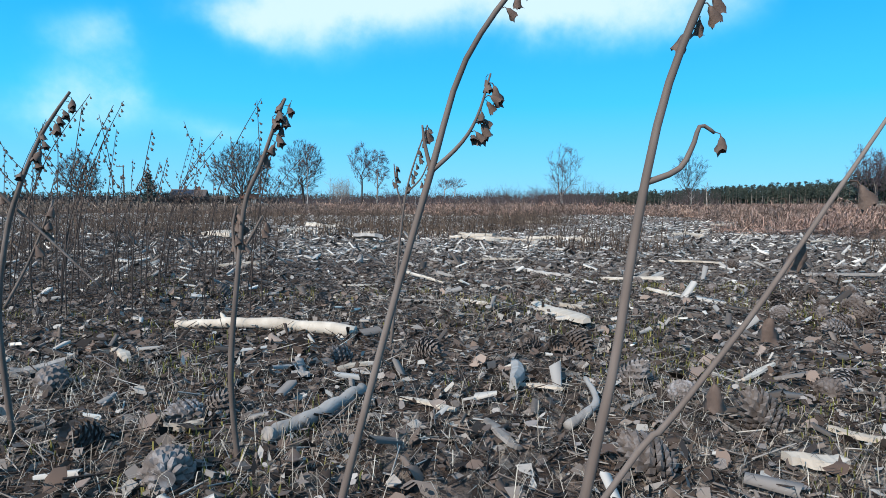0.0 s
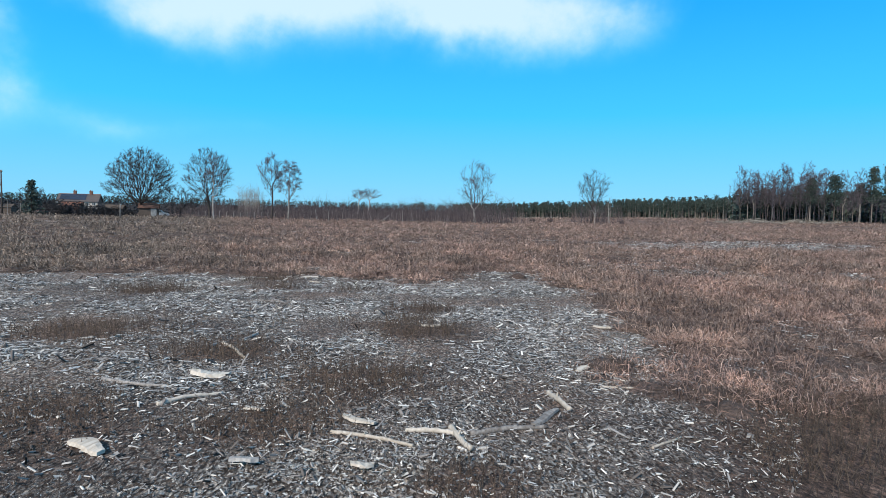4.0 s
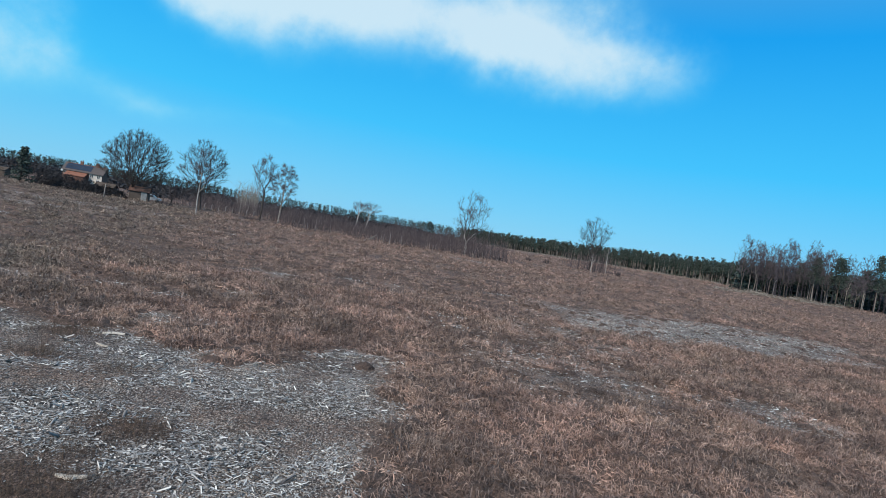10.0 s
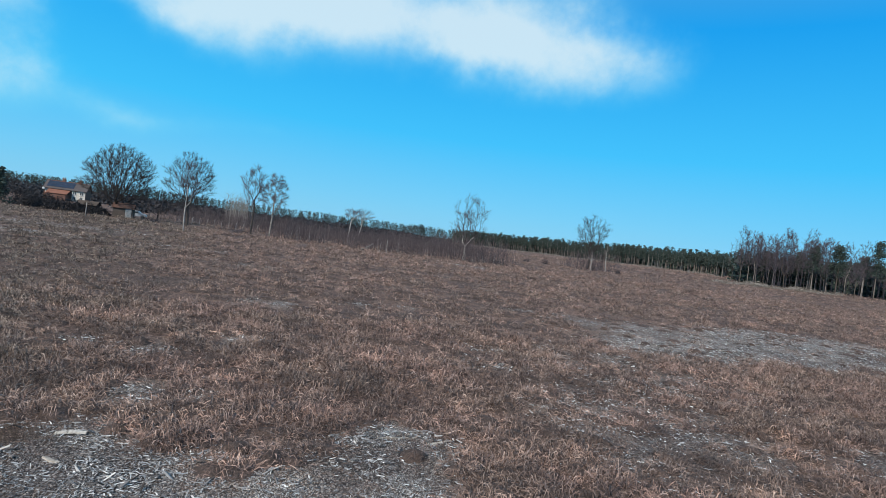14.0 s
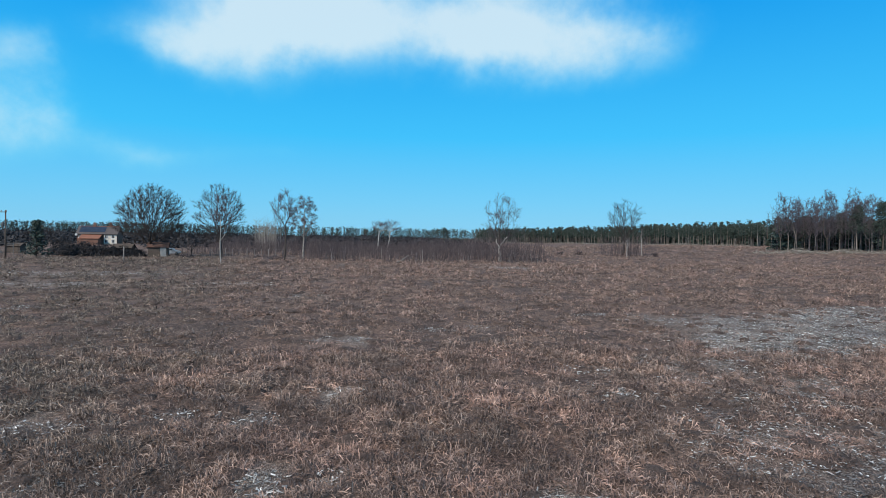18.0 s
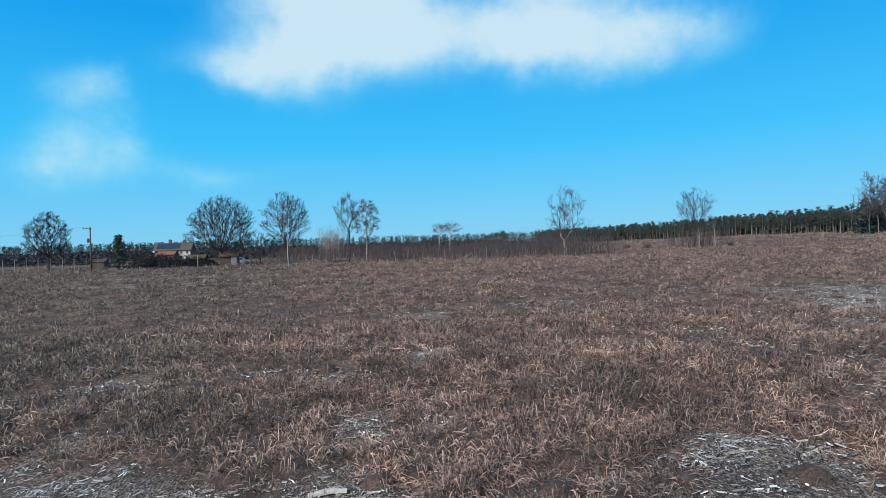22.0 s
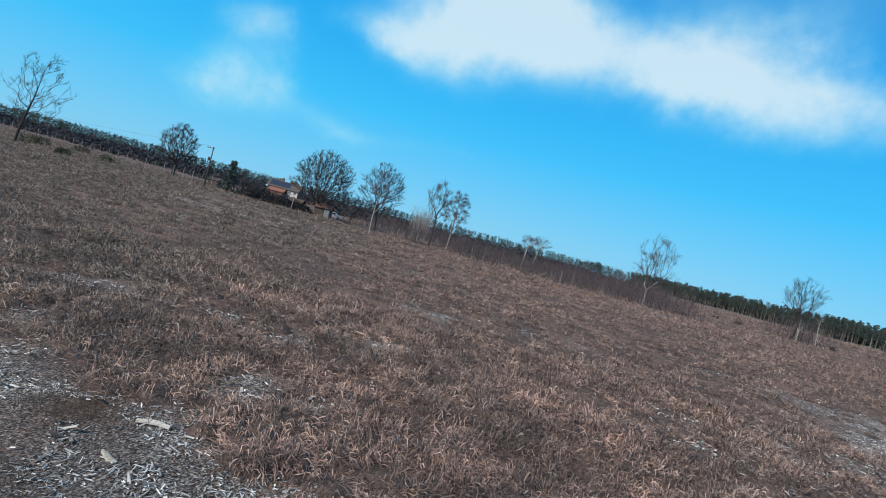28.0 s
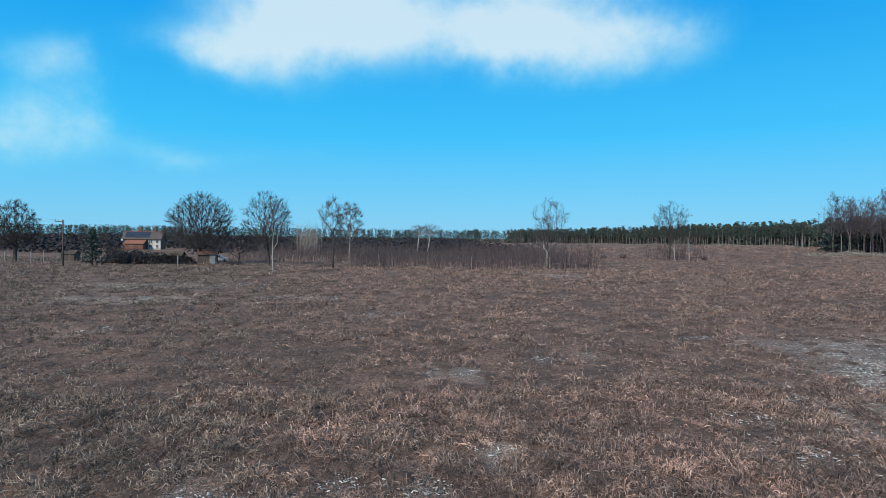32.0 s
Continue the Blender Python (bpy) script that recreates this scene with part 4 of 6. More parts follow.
def pine_crown(rg, tall, low, half, clumps, per, size):
    """Sprays in uneven tiers of clumps about the upper trunk."""
    t = rg.uniform(0, 1, clumps) ** 0.9
    z = low + (tall - low) * t
    r = half * np.clip(1.15 - t ** 1.6, 0.22, 1) * np.sqrt(rg.uniform(0.05, 1, clumps))
    a = rg.uniform(0, 2 * np.pi, clumps)
    c = np.stack([r * np.cos(a), r * np.sin(a), z], 1)
    p = np.repeat(c, per, 0) + rg.normal(size=(clumps * per, 3)) * np.array([0.30, 0.30, 0.17]) * half
    return cards(p, np.full(len(p), size), rg)


def wood_edge(k):
    """How far the wood's edge stands, along the way the camera first looks, for a side slope k."""
    return np.interp(k, [0.16, 0.28, 0.52, 0.70, 1.0, 1.4], [640, 600, 430, 350, 250, 190])


rg = np.random.default_rng(33)
PINES = []
for v in range(5):
    tall = (15.0, 16.5, 14.2, 17.2, 15.6)[v]
    ob = thing("pine_tree", "tall bare-stemmed pine with a dark green crown at the wood's edge", "tree", group="pines along the wood's edge")
    pts = np.array([[0, 0, 0], [0.1, 0.05, tall * 0.35], [-0.08, 0.1, tall * 0.7], [0.05, 0, tall * 0.97]])
    V, F = tubes(pts[:-1], pts[1:], [0.18, 0.15, 0.11], [0.15, 0.11, 0.04], 6)
    part("trunk", mesh_arrays("trunk", V, F, M["pinetrunk"], True), ob)
    V, F = pine_crown(rg, tall, tall * (0.36 + 0.06 * (v % 3)), 2.5, 46, 12, 0.80)
    part("crown", mesh_arrays("crown", V, F, M["pine"]), ob)
    PINES.append(ob)
spots = []
k = 0.19
while k < 1.32 and len(spots) < 280:
    yy = wood_edge(k) + rg.uniform(-3, 9)
    spots.append((k * yy, yy))
    k += rg.uniform(1.2, 4.4) / yy / math.hypot(1, k) * (1.0 if k < 0.7 else 1.5)
for i, (px, py) in enumerate(spots):
    m = pose(*on_ground(px, py, -0.1), 0, 0, rg.uniform(0, 360)) @ Matrix.Diagonal((*(rg.uniform(0.85, 1.15),) * 2, rg.uniform(0.88, 1.06), 1))
    if i < len(PINES):
        PINES[i].matrix_world = m
    else:
        ob = copy_thing(PINES[i % len(PINES)], m)
        ob.matrix_world = m


def wood_mass(n, ks, depth0, depth1, tall0, tall1, low, per, size, half, edge=wood_edge):
    kk = rg.uniform(*ks, n)
    yy = edge(kk) + rg.uniform(depth0, depth1, n)
    xx = kk * yy
    hh = rg.uniform(tall0, tall1, n)
    zz = height(xx, yy)
    t = rg.uniform(0, 1, (n, per))
    cz = hh[:, None] * (low + (1 - low) * t)
    rr = half * np.clip(1.1 - t ** 1.5, 0.2, 1) * np.sqrt(rg.uniform(0, 1, (n, per)))
    aa = rg.uniform(0, 2 * np.pi, (n, per))
    c = np.stack([xx[:, None] + rr * np.cos(aa), yy[:, None] + rr * np.sin(aa), zz[:, None] + cz], 2).reshape(-1, 3)
    return cards(c, np.full(len(c), size), rg), (xx, yy, zz, hh)


(Vc, Fc), (xx, yy, zz, hh) = wood_mass(800, (0.17, 1.35), 6, 60, 13, 17, 0.42, 44, 2.2, 2.7)
wood = thing("pine_wood", "dense dark pine wood behind the field", "wood", kind="stuff")
part("crowns", mesh_arrays("crowns", Vc, Fc, M["pine"]), wood)
P = np.stack([xx, yy, zz - 0.2], 1)
V, F = tubes(P, P + np.stack([rg.normal(0, 0.3, len(P)), rg.normal(0, 0.3, len(P)), hh * 0.9], 1), np.full(len(P), 0.2), np.full(len(P), 0.1), 5)
part("trunks", mesh_arrays("trunks", V, F, M["pinetrunk"], True), wood)
(Vc, Fc), _ = wood_mass(2600, (0.17, 1.35), 34, 110, 7, 14, 0.0, 14, 3.6, 3.6)
part("undergrowth", mesh_arrays("undergrowth", Vc, Fc, M["pine"]), wood)
(Vc, Fc), _ = wood_mass(2000, (-1.15, 0.30), 0, 50, 12.0, 16.0, 0.02, 44, 1.5, 3.6, lambda k: 700 - 120 * np.clip(-k, 0, 1) + 0 * k)
tagged(new("pine_wood", mesh_arrays("pine_wood", Vc, Fc, M["pine"])), "long dark line of distant pine wood", "wood", kind="stuff")
for px, py, hgt in ((66, 585, 13.5), (61, 588, 12), (70, 590, 12.6), (52, 600, 11.5), (-2, 640, 12), (-14, 650, 11.5)):
    m = pose(px, py, 0, 0, 0, rg.uniform(0, 360)) @ Matrix.Diagonal((1.7, 1.7, hgt / 15.5, 1))
    copy_thing(PINES[int(px) % 5], m).matrix_world = m

# dark heath, hedges and young trees between the garden fences and the far wood
n = 5800
xx, yy = rg.uniform(-360, 40, n), rg.uniform(178, 440, n)
ok = (xx > -1.3 * yy) & (np.hypot(xx + 101, yy - 228) > 16) & ~((np.abs(xx + 47) < 12) & (yy < 200)) & ~((np.abs(xx / yy + 0.445) < 0.085) & (yy < 232))
xx, yy = xx[ok], yy[ok]
k = np.repeat(np.arange(len(xx)), 17)
lump = rg.uniform(0.7, 1.2, len(xx)) * (1.7 + 0.9 * np.clip(wobble(xx, yy, 18.0), -0.6, 1.2)) * np.clip(yy / 260, 0.6, 1.3)
c = np.stack([xx[k] + rg.normal(0, 1.8, len(k)), yy[k] + rg.normal(0, 1.8, len(k)), rg.uniform(0, 1, len(k)) * 1.9 * lump[k]], 1)
V, F = cards(c, np.full(len(c), 1.15), rg, 0.5, 0.34)
tagged(new("dark_heath", mesh_arrays("dark_heath", V, F, M["hedge"])), "dark heath and hedges beyond the garden", "heath", kind="stuff")
# tall bare birches and a few big pines at the eastern wood
TALL = [bare_tree("birch_tree", "tall bare birch with a purple-grey crown in the eastern wood", (0, 0), 0,
                  crown_tree(40 + v, (23.5, 21.5, 24.5, 20.5)[v], (6, 6, 7, 5)[v], (2.9, 2.5, 3.1, 2.6)[v], 130, 0.13, 0.45, 0.6, twigs=2400, twig_len=1.2, reach=0.75, ragged=0.07, wide=0.42), M["pinetrunk"], M["birchtwig"], 0.012, M["birchtwig"],
                  "tall birches of the eastern wood", 3) for v in range(4)]
row = [(146 + i * 2.2 + rg.uniform(-1.0, 1.0), 191 + rg.uniform(-6, 14) - i * 0.3) for i in range(19)]
for i, (px, py) in enumerate(row):
    m = pose(*on_ground(px, py, -0.1), 0, 0, rg.uniform(0, 360)) @ Matrix.Diagonal((*(rg.uniform(0.85, 1.15),) * 2, rg.uniform(0.82, 0.98), 1))
    (TALL[i] if i < 4 else copy_thing(TALL[i % 4], m)).matrix_world = m
r_ = np.random.default_rng(91)
OLD = thing("pine_tree", "big old pine with a full dark crown among bare birches", "tree", group="big pines of the eastern wood")
V, F = tubes(np.array([[0, 0, 0], [0.1, 0.05, 6.0], [-0.08, 0.1, 11.0]]), np.array([[0.1, 0.05, 6.0], [-0.08, 0.1, 11.0], [0.05, 0, 15.2]]), [0.20, 0.16, 0.11], [0.16, 0.11, 0.04], 6)
part("trunk", mesh_arrays("trunk", V, F, M["pinetrunk"], True), OLD)
V, F = pine_crown(r_, 15.6, 6.2, 2.1, 110, 26, 0.50)
part("crown", mesh_arrays("crown", V, F, M["pine"]), OLD)
for i, (px, py, hgt, wd) in enumerate(((166, 188, 16.2, 1.2), (175, 187, 17.6, 1.45), (191, 187, 20.8, 1.25), (198, 187, 22.2, 1.35), (170, 200, 14, 1.3), (194, 195, 15.2, 1.4), (222, 190, 20, 1.5), (232, 192, 21, 1.6), (160, 205, 13, 1.3), (243, 190, 19, 1.5))):
    m = pose(*on_ground(px, py, -0.1), 0, 0, rg.uniform(0, 360)) @ Matrix.Diagonal((0.85 * wd, 0.85 * wd, hgt / 15.6, 1))
    (OLD if i == 0 else copy_thing(OLD, m)).matrix_world = m
(Vc, Fc), (xx, yy, zz, hh) = wood_mass(420, (0.72, 1.4), 8, 34, 7, 13, 0.0, 36, 2.2, 2.8, lambda k: 196 + 0 * k)
tagged(new("pine_wood", mesh_arrays("pine_wood", Vc, Fc, M["pine"])), "dark young pines among the tall bare birches", "wood", kind="stuff")


def thicket(n, x0, x1, y0, y1, tall0, tall1, rad, twigs, rg, lean=0.12, shape=None, spray=(0.14, 0.36), low=0.2):
    """Many thin upright stems with side twigs."""
    x, y = rg.uniform(x0, x1, n), rg.uniform(y0, y1, n)
    h = rg.uniform(tall0, tall1, n)
    if shape is not None:
        h = h * shape(x, y)
    z = height(x, y)
    P0 = np.stack([x, y, z - 0.05], 1)
    P1 = P0 + np.stack([rg.normal(0, lean, n) * h, rg.normal(0, lean, n) * h, h], 1)
    k = np.repeat(np.arange(n), twigs)
    u = rg.uniform(low, 0.95, len(k))[:, None]
    Q0 = P0[k] + (P1[k] - P0[k]) * u
    d = rg.normal(size=(len(k), 3)) * [0.55, 0.55, 0.3] + [0, 0, 0.75]
    Q1 = Q0 + d * (h[k] * rg.uniform(*spray, len(k)))[:, None]
    R = rad * rg.uniform(0.6, 1.3, n)
    return spikes(np.concatenate([P0, Q0]), np.concatenate([P1, Q1]), np.concatenate([R * 1.2, R[k] * 0.6]))


V, F = thicket(3600, -13, 35, 110, 170, 2.0, 5.7, 0.028, 8, rg, shape=lambda x, y: np.clip(0.72 + 0.22 * wobble(x, y, 6.0) + 0.2 * wobble(x + 30, 0 * y, 14.0), 0.35, 1.2))
tagged(new("birch_scrub", mesh_arrays("birch_scrub", V, F, M["scrub"])), "dense purple-brown thicket of leafless young birch", "scrub", kind="stuff")
V, F = thicket(420, 150, 262, 188, 216, 13.0, 20.0, 0.050, 80, rg, 0.025, shape=lambda x, y: np.clip(1.0 - (x - 178) / 30.0, 0.60, 1.0), spray=(0.05, 0.15), low=0.42)
tagged(new("birch_wood", mesh_arrays("birch_wood", V, F, M["birchtwig"])), "close purple-grey stand of tall leafless birches", "wood", kind="stuff")
V, F = thicket(1000, -42, -11, 136, 175, 1.5, 4.4, 0.03, 9, rg)
tagged(new("birch_scrub", mesh_arrays("birch_scrub", V, F, M["scrub"])), "thin leafless scrub behind the wire fence", "scrub", kind="stuff")
V, F = thicket(120, -34, -27.5, 172, 182, 6.5, 9.2, 0.045, 5, rg, 0.03)
tagged(new("pole_wood", mesh_arrays("pole_wood", V, F, M["scrubpale"])), "stand of straight pale poles beyond the scrub", "wood", kind="stuff")
V, F = thicket(200, 65, 79, 158, 172, 2.5, 6.0, 0.03, 9, rg)
tagged(new("birch_scrub", mesh_arrays("birch_scrub", V, F, M["scrub"])), "leafless scrub round the foot of the small oak", "scrub", kind="stuff")
SAP = []
for v in range(3):
    ob = thing("birch_sapling", "short white-stemmed birch sapling before the scrub", "sapling", group="white saplings before the scrub")
    bend = bezier_through([(0, 0, 0), (0.08 - 0.1 * v, 0.03, 1.2), (0.25 - 0.2 * v, 0.1, 2.6 + 0.3 * v)], 8)
    part("stem", pipe_mesh("stem", bend, np.linspace(0.055, 0.02, 8), M["birch"], 6), ob)
    b0 = bend[rg.integers(3, 8, 14)]
    V, F = tubes(b0, b0 + rg.normal(size=(14, 3)) * [0.35, 0.35, 0.2] + [0, 0, 0.55], np.full(14, 0.014), np.full(14, 0.005), 3)
    tagged(part("twig_spray", mesh_arrays("twig_spray", V, F, M["birchtwig"]), ob), kind="stuff")
    SAP.append(ob)
for i in range(64):
    px = rg.uniform(-13, 33)
    m = pose(*on_ground(px, rg.uniform(107, 122), -0.05), rg.normal(0, 5), rg.normal(0, 7), rg.uniform(0, 360)) @ Matrix.Scale(rg.uniform(0.35, 0.85), 4)
    (SAP[i] if i < 3 else copy_thing(SAP[i % 3], m)).matrix_world = m
thing("fallen_trunk", "bare fallen trunk propped up before the scrub", "log", pose(*on_ground(4.0, 106, 0.0)),
             data=pipe_mesh("fallen_trunk", [(0, 0, 0.05), (1.2, 0.3, 0.5), (2.4, 0.4, 1.5)], [0.13, 0.11, 0.06], M["greywood"], 7))


def shrub(name, label, where, half, tall, mat, n, size, seed, category="bush", stems=30):
    r = np.random.default_rng(seed)
    d = r.normal(size=(n, 3))
    d /= np.linalg.norm(d, axis=1, keepdims=True)
    d *= (r.uniform(0.2, 1, (n, 1)) ** 0.4)
    lump = 1 + 0.22 * np.sin(d[:, :1] * 5 + seed) * np.cos(d[:, 1:2] * 6 + seed)
    c = np.abs(d * lump * [1, 1, 1]) * np.sign(d) * [half, half * 0.7, tall]
    c[:, 2] = np.abs(c[:, 2]) * 0.96 + 0.05
    top = thing(name, label, category, pose(*on_ground(*where, -0.03)))
    V, F = cards(c, np.full(n, size), r, 0.9, 0.10 if mat is not M["gorse"] else 0.25)
    part("foliage", mesh_arrays("foliage", V, F, mat), top)
    a = r.uniform(0, 2 * np.pi, stems)
    V, F = tubes(np.zeros((stems, 3)) + np.stack([np.cos(a), np.sin(a), 0 * a], 1) * half * 0.25, np.stack([np.cos(a) * half * 0.8, np.sin(a) * half * 0.6, tall * r.uniform(0.5, 1.1, stems)], 1), np.full(stems, 0.03), np.full(stems, 0.008), 3)
    tagged(part("stems", mesh_arrays("stems", V, F, M["hedge"]), top), kind="stuff")
    return top


for i, (hx, hy, hw, ht) in enumerate(((-56, 121, 2.6, 2.5), (-53, 120, 2.8, 2.9), (-50, 120, 2.6, 2.4), (-47.2, 121, 2.4, 2.0), (-44.6, 121, 2.0, 1.5), (-58.5, 123, 2.6, 3.4))):
    shrub("hedge_bush", "dark leafless hedge bush before the cottage", (hx, hy), hw, ht, M["hedge"], 1500, 0.6, 60 + i)
for i, (hx, hy, hw, ht) in enumerate(((-94, 116, 2.0, 1.5), (-88, 100, 2.2, 1.6), (-74, 100, 1.8, 1.3), (-80, 90, 2.4, 1.9), (-66, 82, 1.4, 1.1), (-84, 84, 2.6, 1.7))):
    shrub("gorse_bush", "low dark green gorse bush in rough grass", (hx, hy), hw, ht, M["gorse"], 420, 0.32, 80 + i)
for i, (hx, hy, hw, ht) in enumerate(((60.5, 172, 1.4, 1.5), (53.5, 168, 1.2, 1.2), (78.5, 160, 1.0, 1.3), (32.5, 119, 1.8, 0.9), (-34.5, 119, 1.6, 0.8), (-17, 112, 2.0, 0.9))):
    shrub("scrub_bush", "small bare brown bush in the field", (hx, hy), hw, ht, M["scrub"], 260, 0.34, 100 + i)
bare_tree("small_tree", "small bare tree behind the dark conifer", (-66, 130), 40, crown_tree(71, 6.0, 1.2, 3.0, 120, 0.12, twigs=700, twig_len=0.7), M["bark"], M["twig"], 0.02)
bare_tree("small_tree", "low bare tree over the garden sheds", (-36.5, 128), 140, crown_tree(72, 6.6, 1.5, 4.0, 140, 0.13, twigs=800, twig_len=0.8), M["bark"], M["twig"], 0.02)
con = thing("conifer", "small dark green conifer beside the utility pole", "tree", pose(*on_ground(-58.1, 114, -0.05)))
part("trunk", pipe_mesh("trunk", [(0, 0, 0), (0.05, 0, 3), (0, 0, 6.2)], [0.14, 0.09, 0.02], M["bark"], 7), con)
t_ = rg.uniform(0, 1, 150)
c_ = np.stack([0 * t_, 0 * t_, 0.5 + 5.8 * t_], 1) + np.stack([np.cos(t_ * 97), np.sin(t_ * 97), 0 * t_], 1) * (1.75 * (1.05 - t_) * rg.uniform(0.5, 1.15, 150))[:, None]
c_ = np.repeat(c_, 9, 0) + rg.normal(size=(1350, 3)) * [0.26, 0.26, 0.16]
V, F = cards(c_, np.full(1350, 0.45), rg)
part("crown", mesh_arrays("crown", V, F, M["pine"]), con)

# brash along the wood's foot
n = 5200
kk = rg.uniform(0.2, 0.95, n)
yy = wood_edge(kk) - 16 + rg.normal(0, 3.0, n)
yy = np.where(kk > 0.68, 186 + rg.normal(0, 2.5, n), yy)
xx = kk * yy
zz = height(xx, yy) + np.abs(rg.normal(0, 0.55, n)) * (0.6 + 0.5 * np.sin(kk * 60))
d = rg.normal(size=(n, 3)) * [1, 0.6, 0.25]
d /= np.linalg.norm(d, axis=1, keepdims=True)
c = np.stack([xx, yy, zz], 1)
ln = rg.uniform(0.8, 3.2, n)[:, None]
V, F = tubes(c - d * ln / 2, c + d * ln / 2, rg.uniform(0.03, 0.10, n), rg.uniform(0.02, 0.06, n), 3)
tagged(new("brash_row", mesh_arrays("brash_row", V, F, M["brash"])), "pale windrow of cut branches along the wood's foot", "brash", kind="stuff")


# ---- cottage, sheds, fence, pole ----
def prism_bm(x0, x1, y0, y1, z0, z1, ridge):
    """A gabled body: walls to z1 and a ridge along x."""
    bm = bmesh.new()
    ym = (y0 + y1) / 2
    v = [bm.verts.new(p) for p in ((x0, y0, z0), (x1, y0, z0), (x1, y1, z0), (x0, y1, z0), (x0, y0, z1), (x1, y0, z1), (x1, y1, z1), (x0, y1, z1), (x0, ym, ridge), (x1, ym, ridge))]
    for f in ((0, 1, 5, 4), (2, 3, 7, 6), (1, 2, 6, 9, 5), (3, 0, 4, 8, 7), (4, 5, 9, 8), (6, 7, 8, 9), (3, 2, 1, 0)):
        bm.faces.new([v[i] for i in f])
    return bm


def slab_bm(a, b, c, d, thick):
    """A sloping sheet through four corners, with thickness."""
    bm = bmesh.new()
    P = [Vector(p) for p in (a, b, c, d)]
    nrm = (P[1] - P[0]).cross(P[3] - P[0]).normalized() * thick
    lo, hi = [bm.verts.new(p) for p in P], [bm.verts.new(p + nrm) for p in P]
    bm.faces.new(lo[::-1]), bm.faces.new(hi)
    for i in range(4):
        j = (i + 1) % 4
        bm.faces.new((lo[i], lo[j], hi[j], hi[i]))
    return bm


def window(parent, x, y, z, w, h):
    fr = part("window", mesh_bm("window", box_bm((x - w / 2, y - 0.05, z, x - w / 2 + 0.09, y + 0.05, z + h), (x + w / 2 - 0.09, y - 0.05, z, x + w / 2, y + 0.05, z + h),
                                                  (x - w / 2 + 0.09, y - 0.05, z, x + w / 2 - 0.09, y + 0.05, z + 0.09), (x - w / 2 + 0.09, y - 0.05, z + h - 0.09, x + w / 2 - 0.09, y + 0.05, z + h),
                                                  (x - 0.04, y - 0.045, z + 0.09, x + 0.04, y + 0.045, z + h - 0.09)), M["white"]), parent, "white window frame")
    for s in (-1, 1):
        cx = x + s * (w / 4 - 0.012)
        part("pane", mesh_bm("pane", box_bm((cx - w / 4 + 0.06, y - 0.02, z + 0.09, cx + w / 4 - 0.06, y + 0.01, z + h - 0.09)), M["glass"]), fr)
    part("sill", mesh_bm("sill", box_bm((x - w / 2 - 0.08, y - 0.16, z - 0.09, x + w / 2 + 0.08, y + 0.05, z - 0.005)), M["white"]), fr)


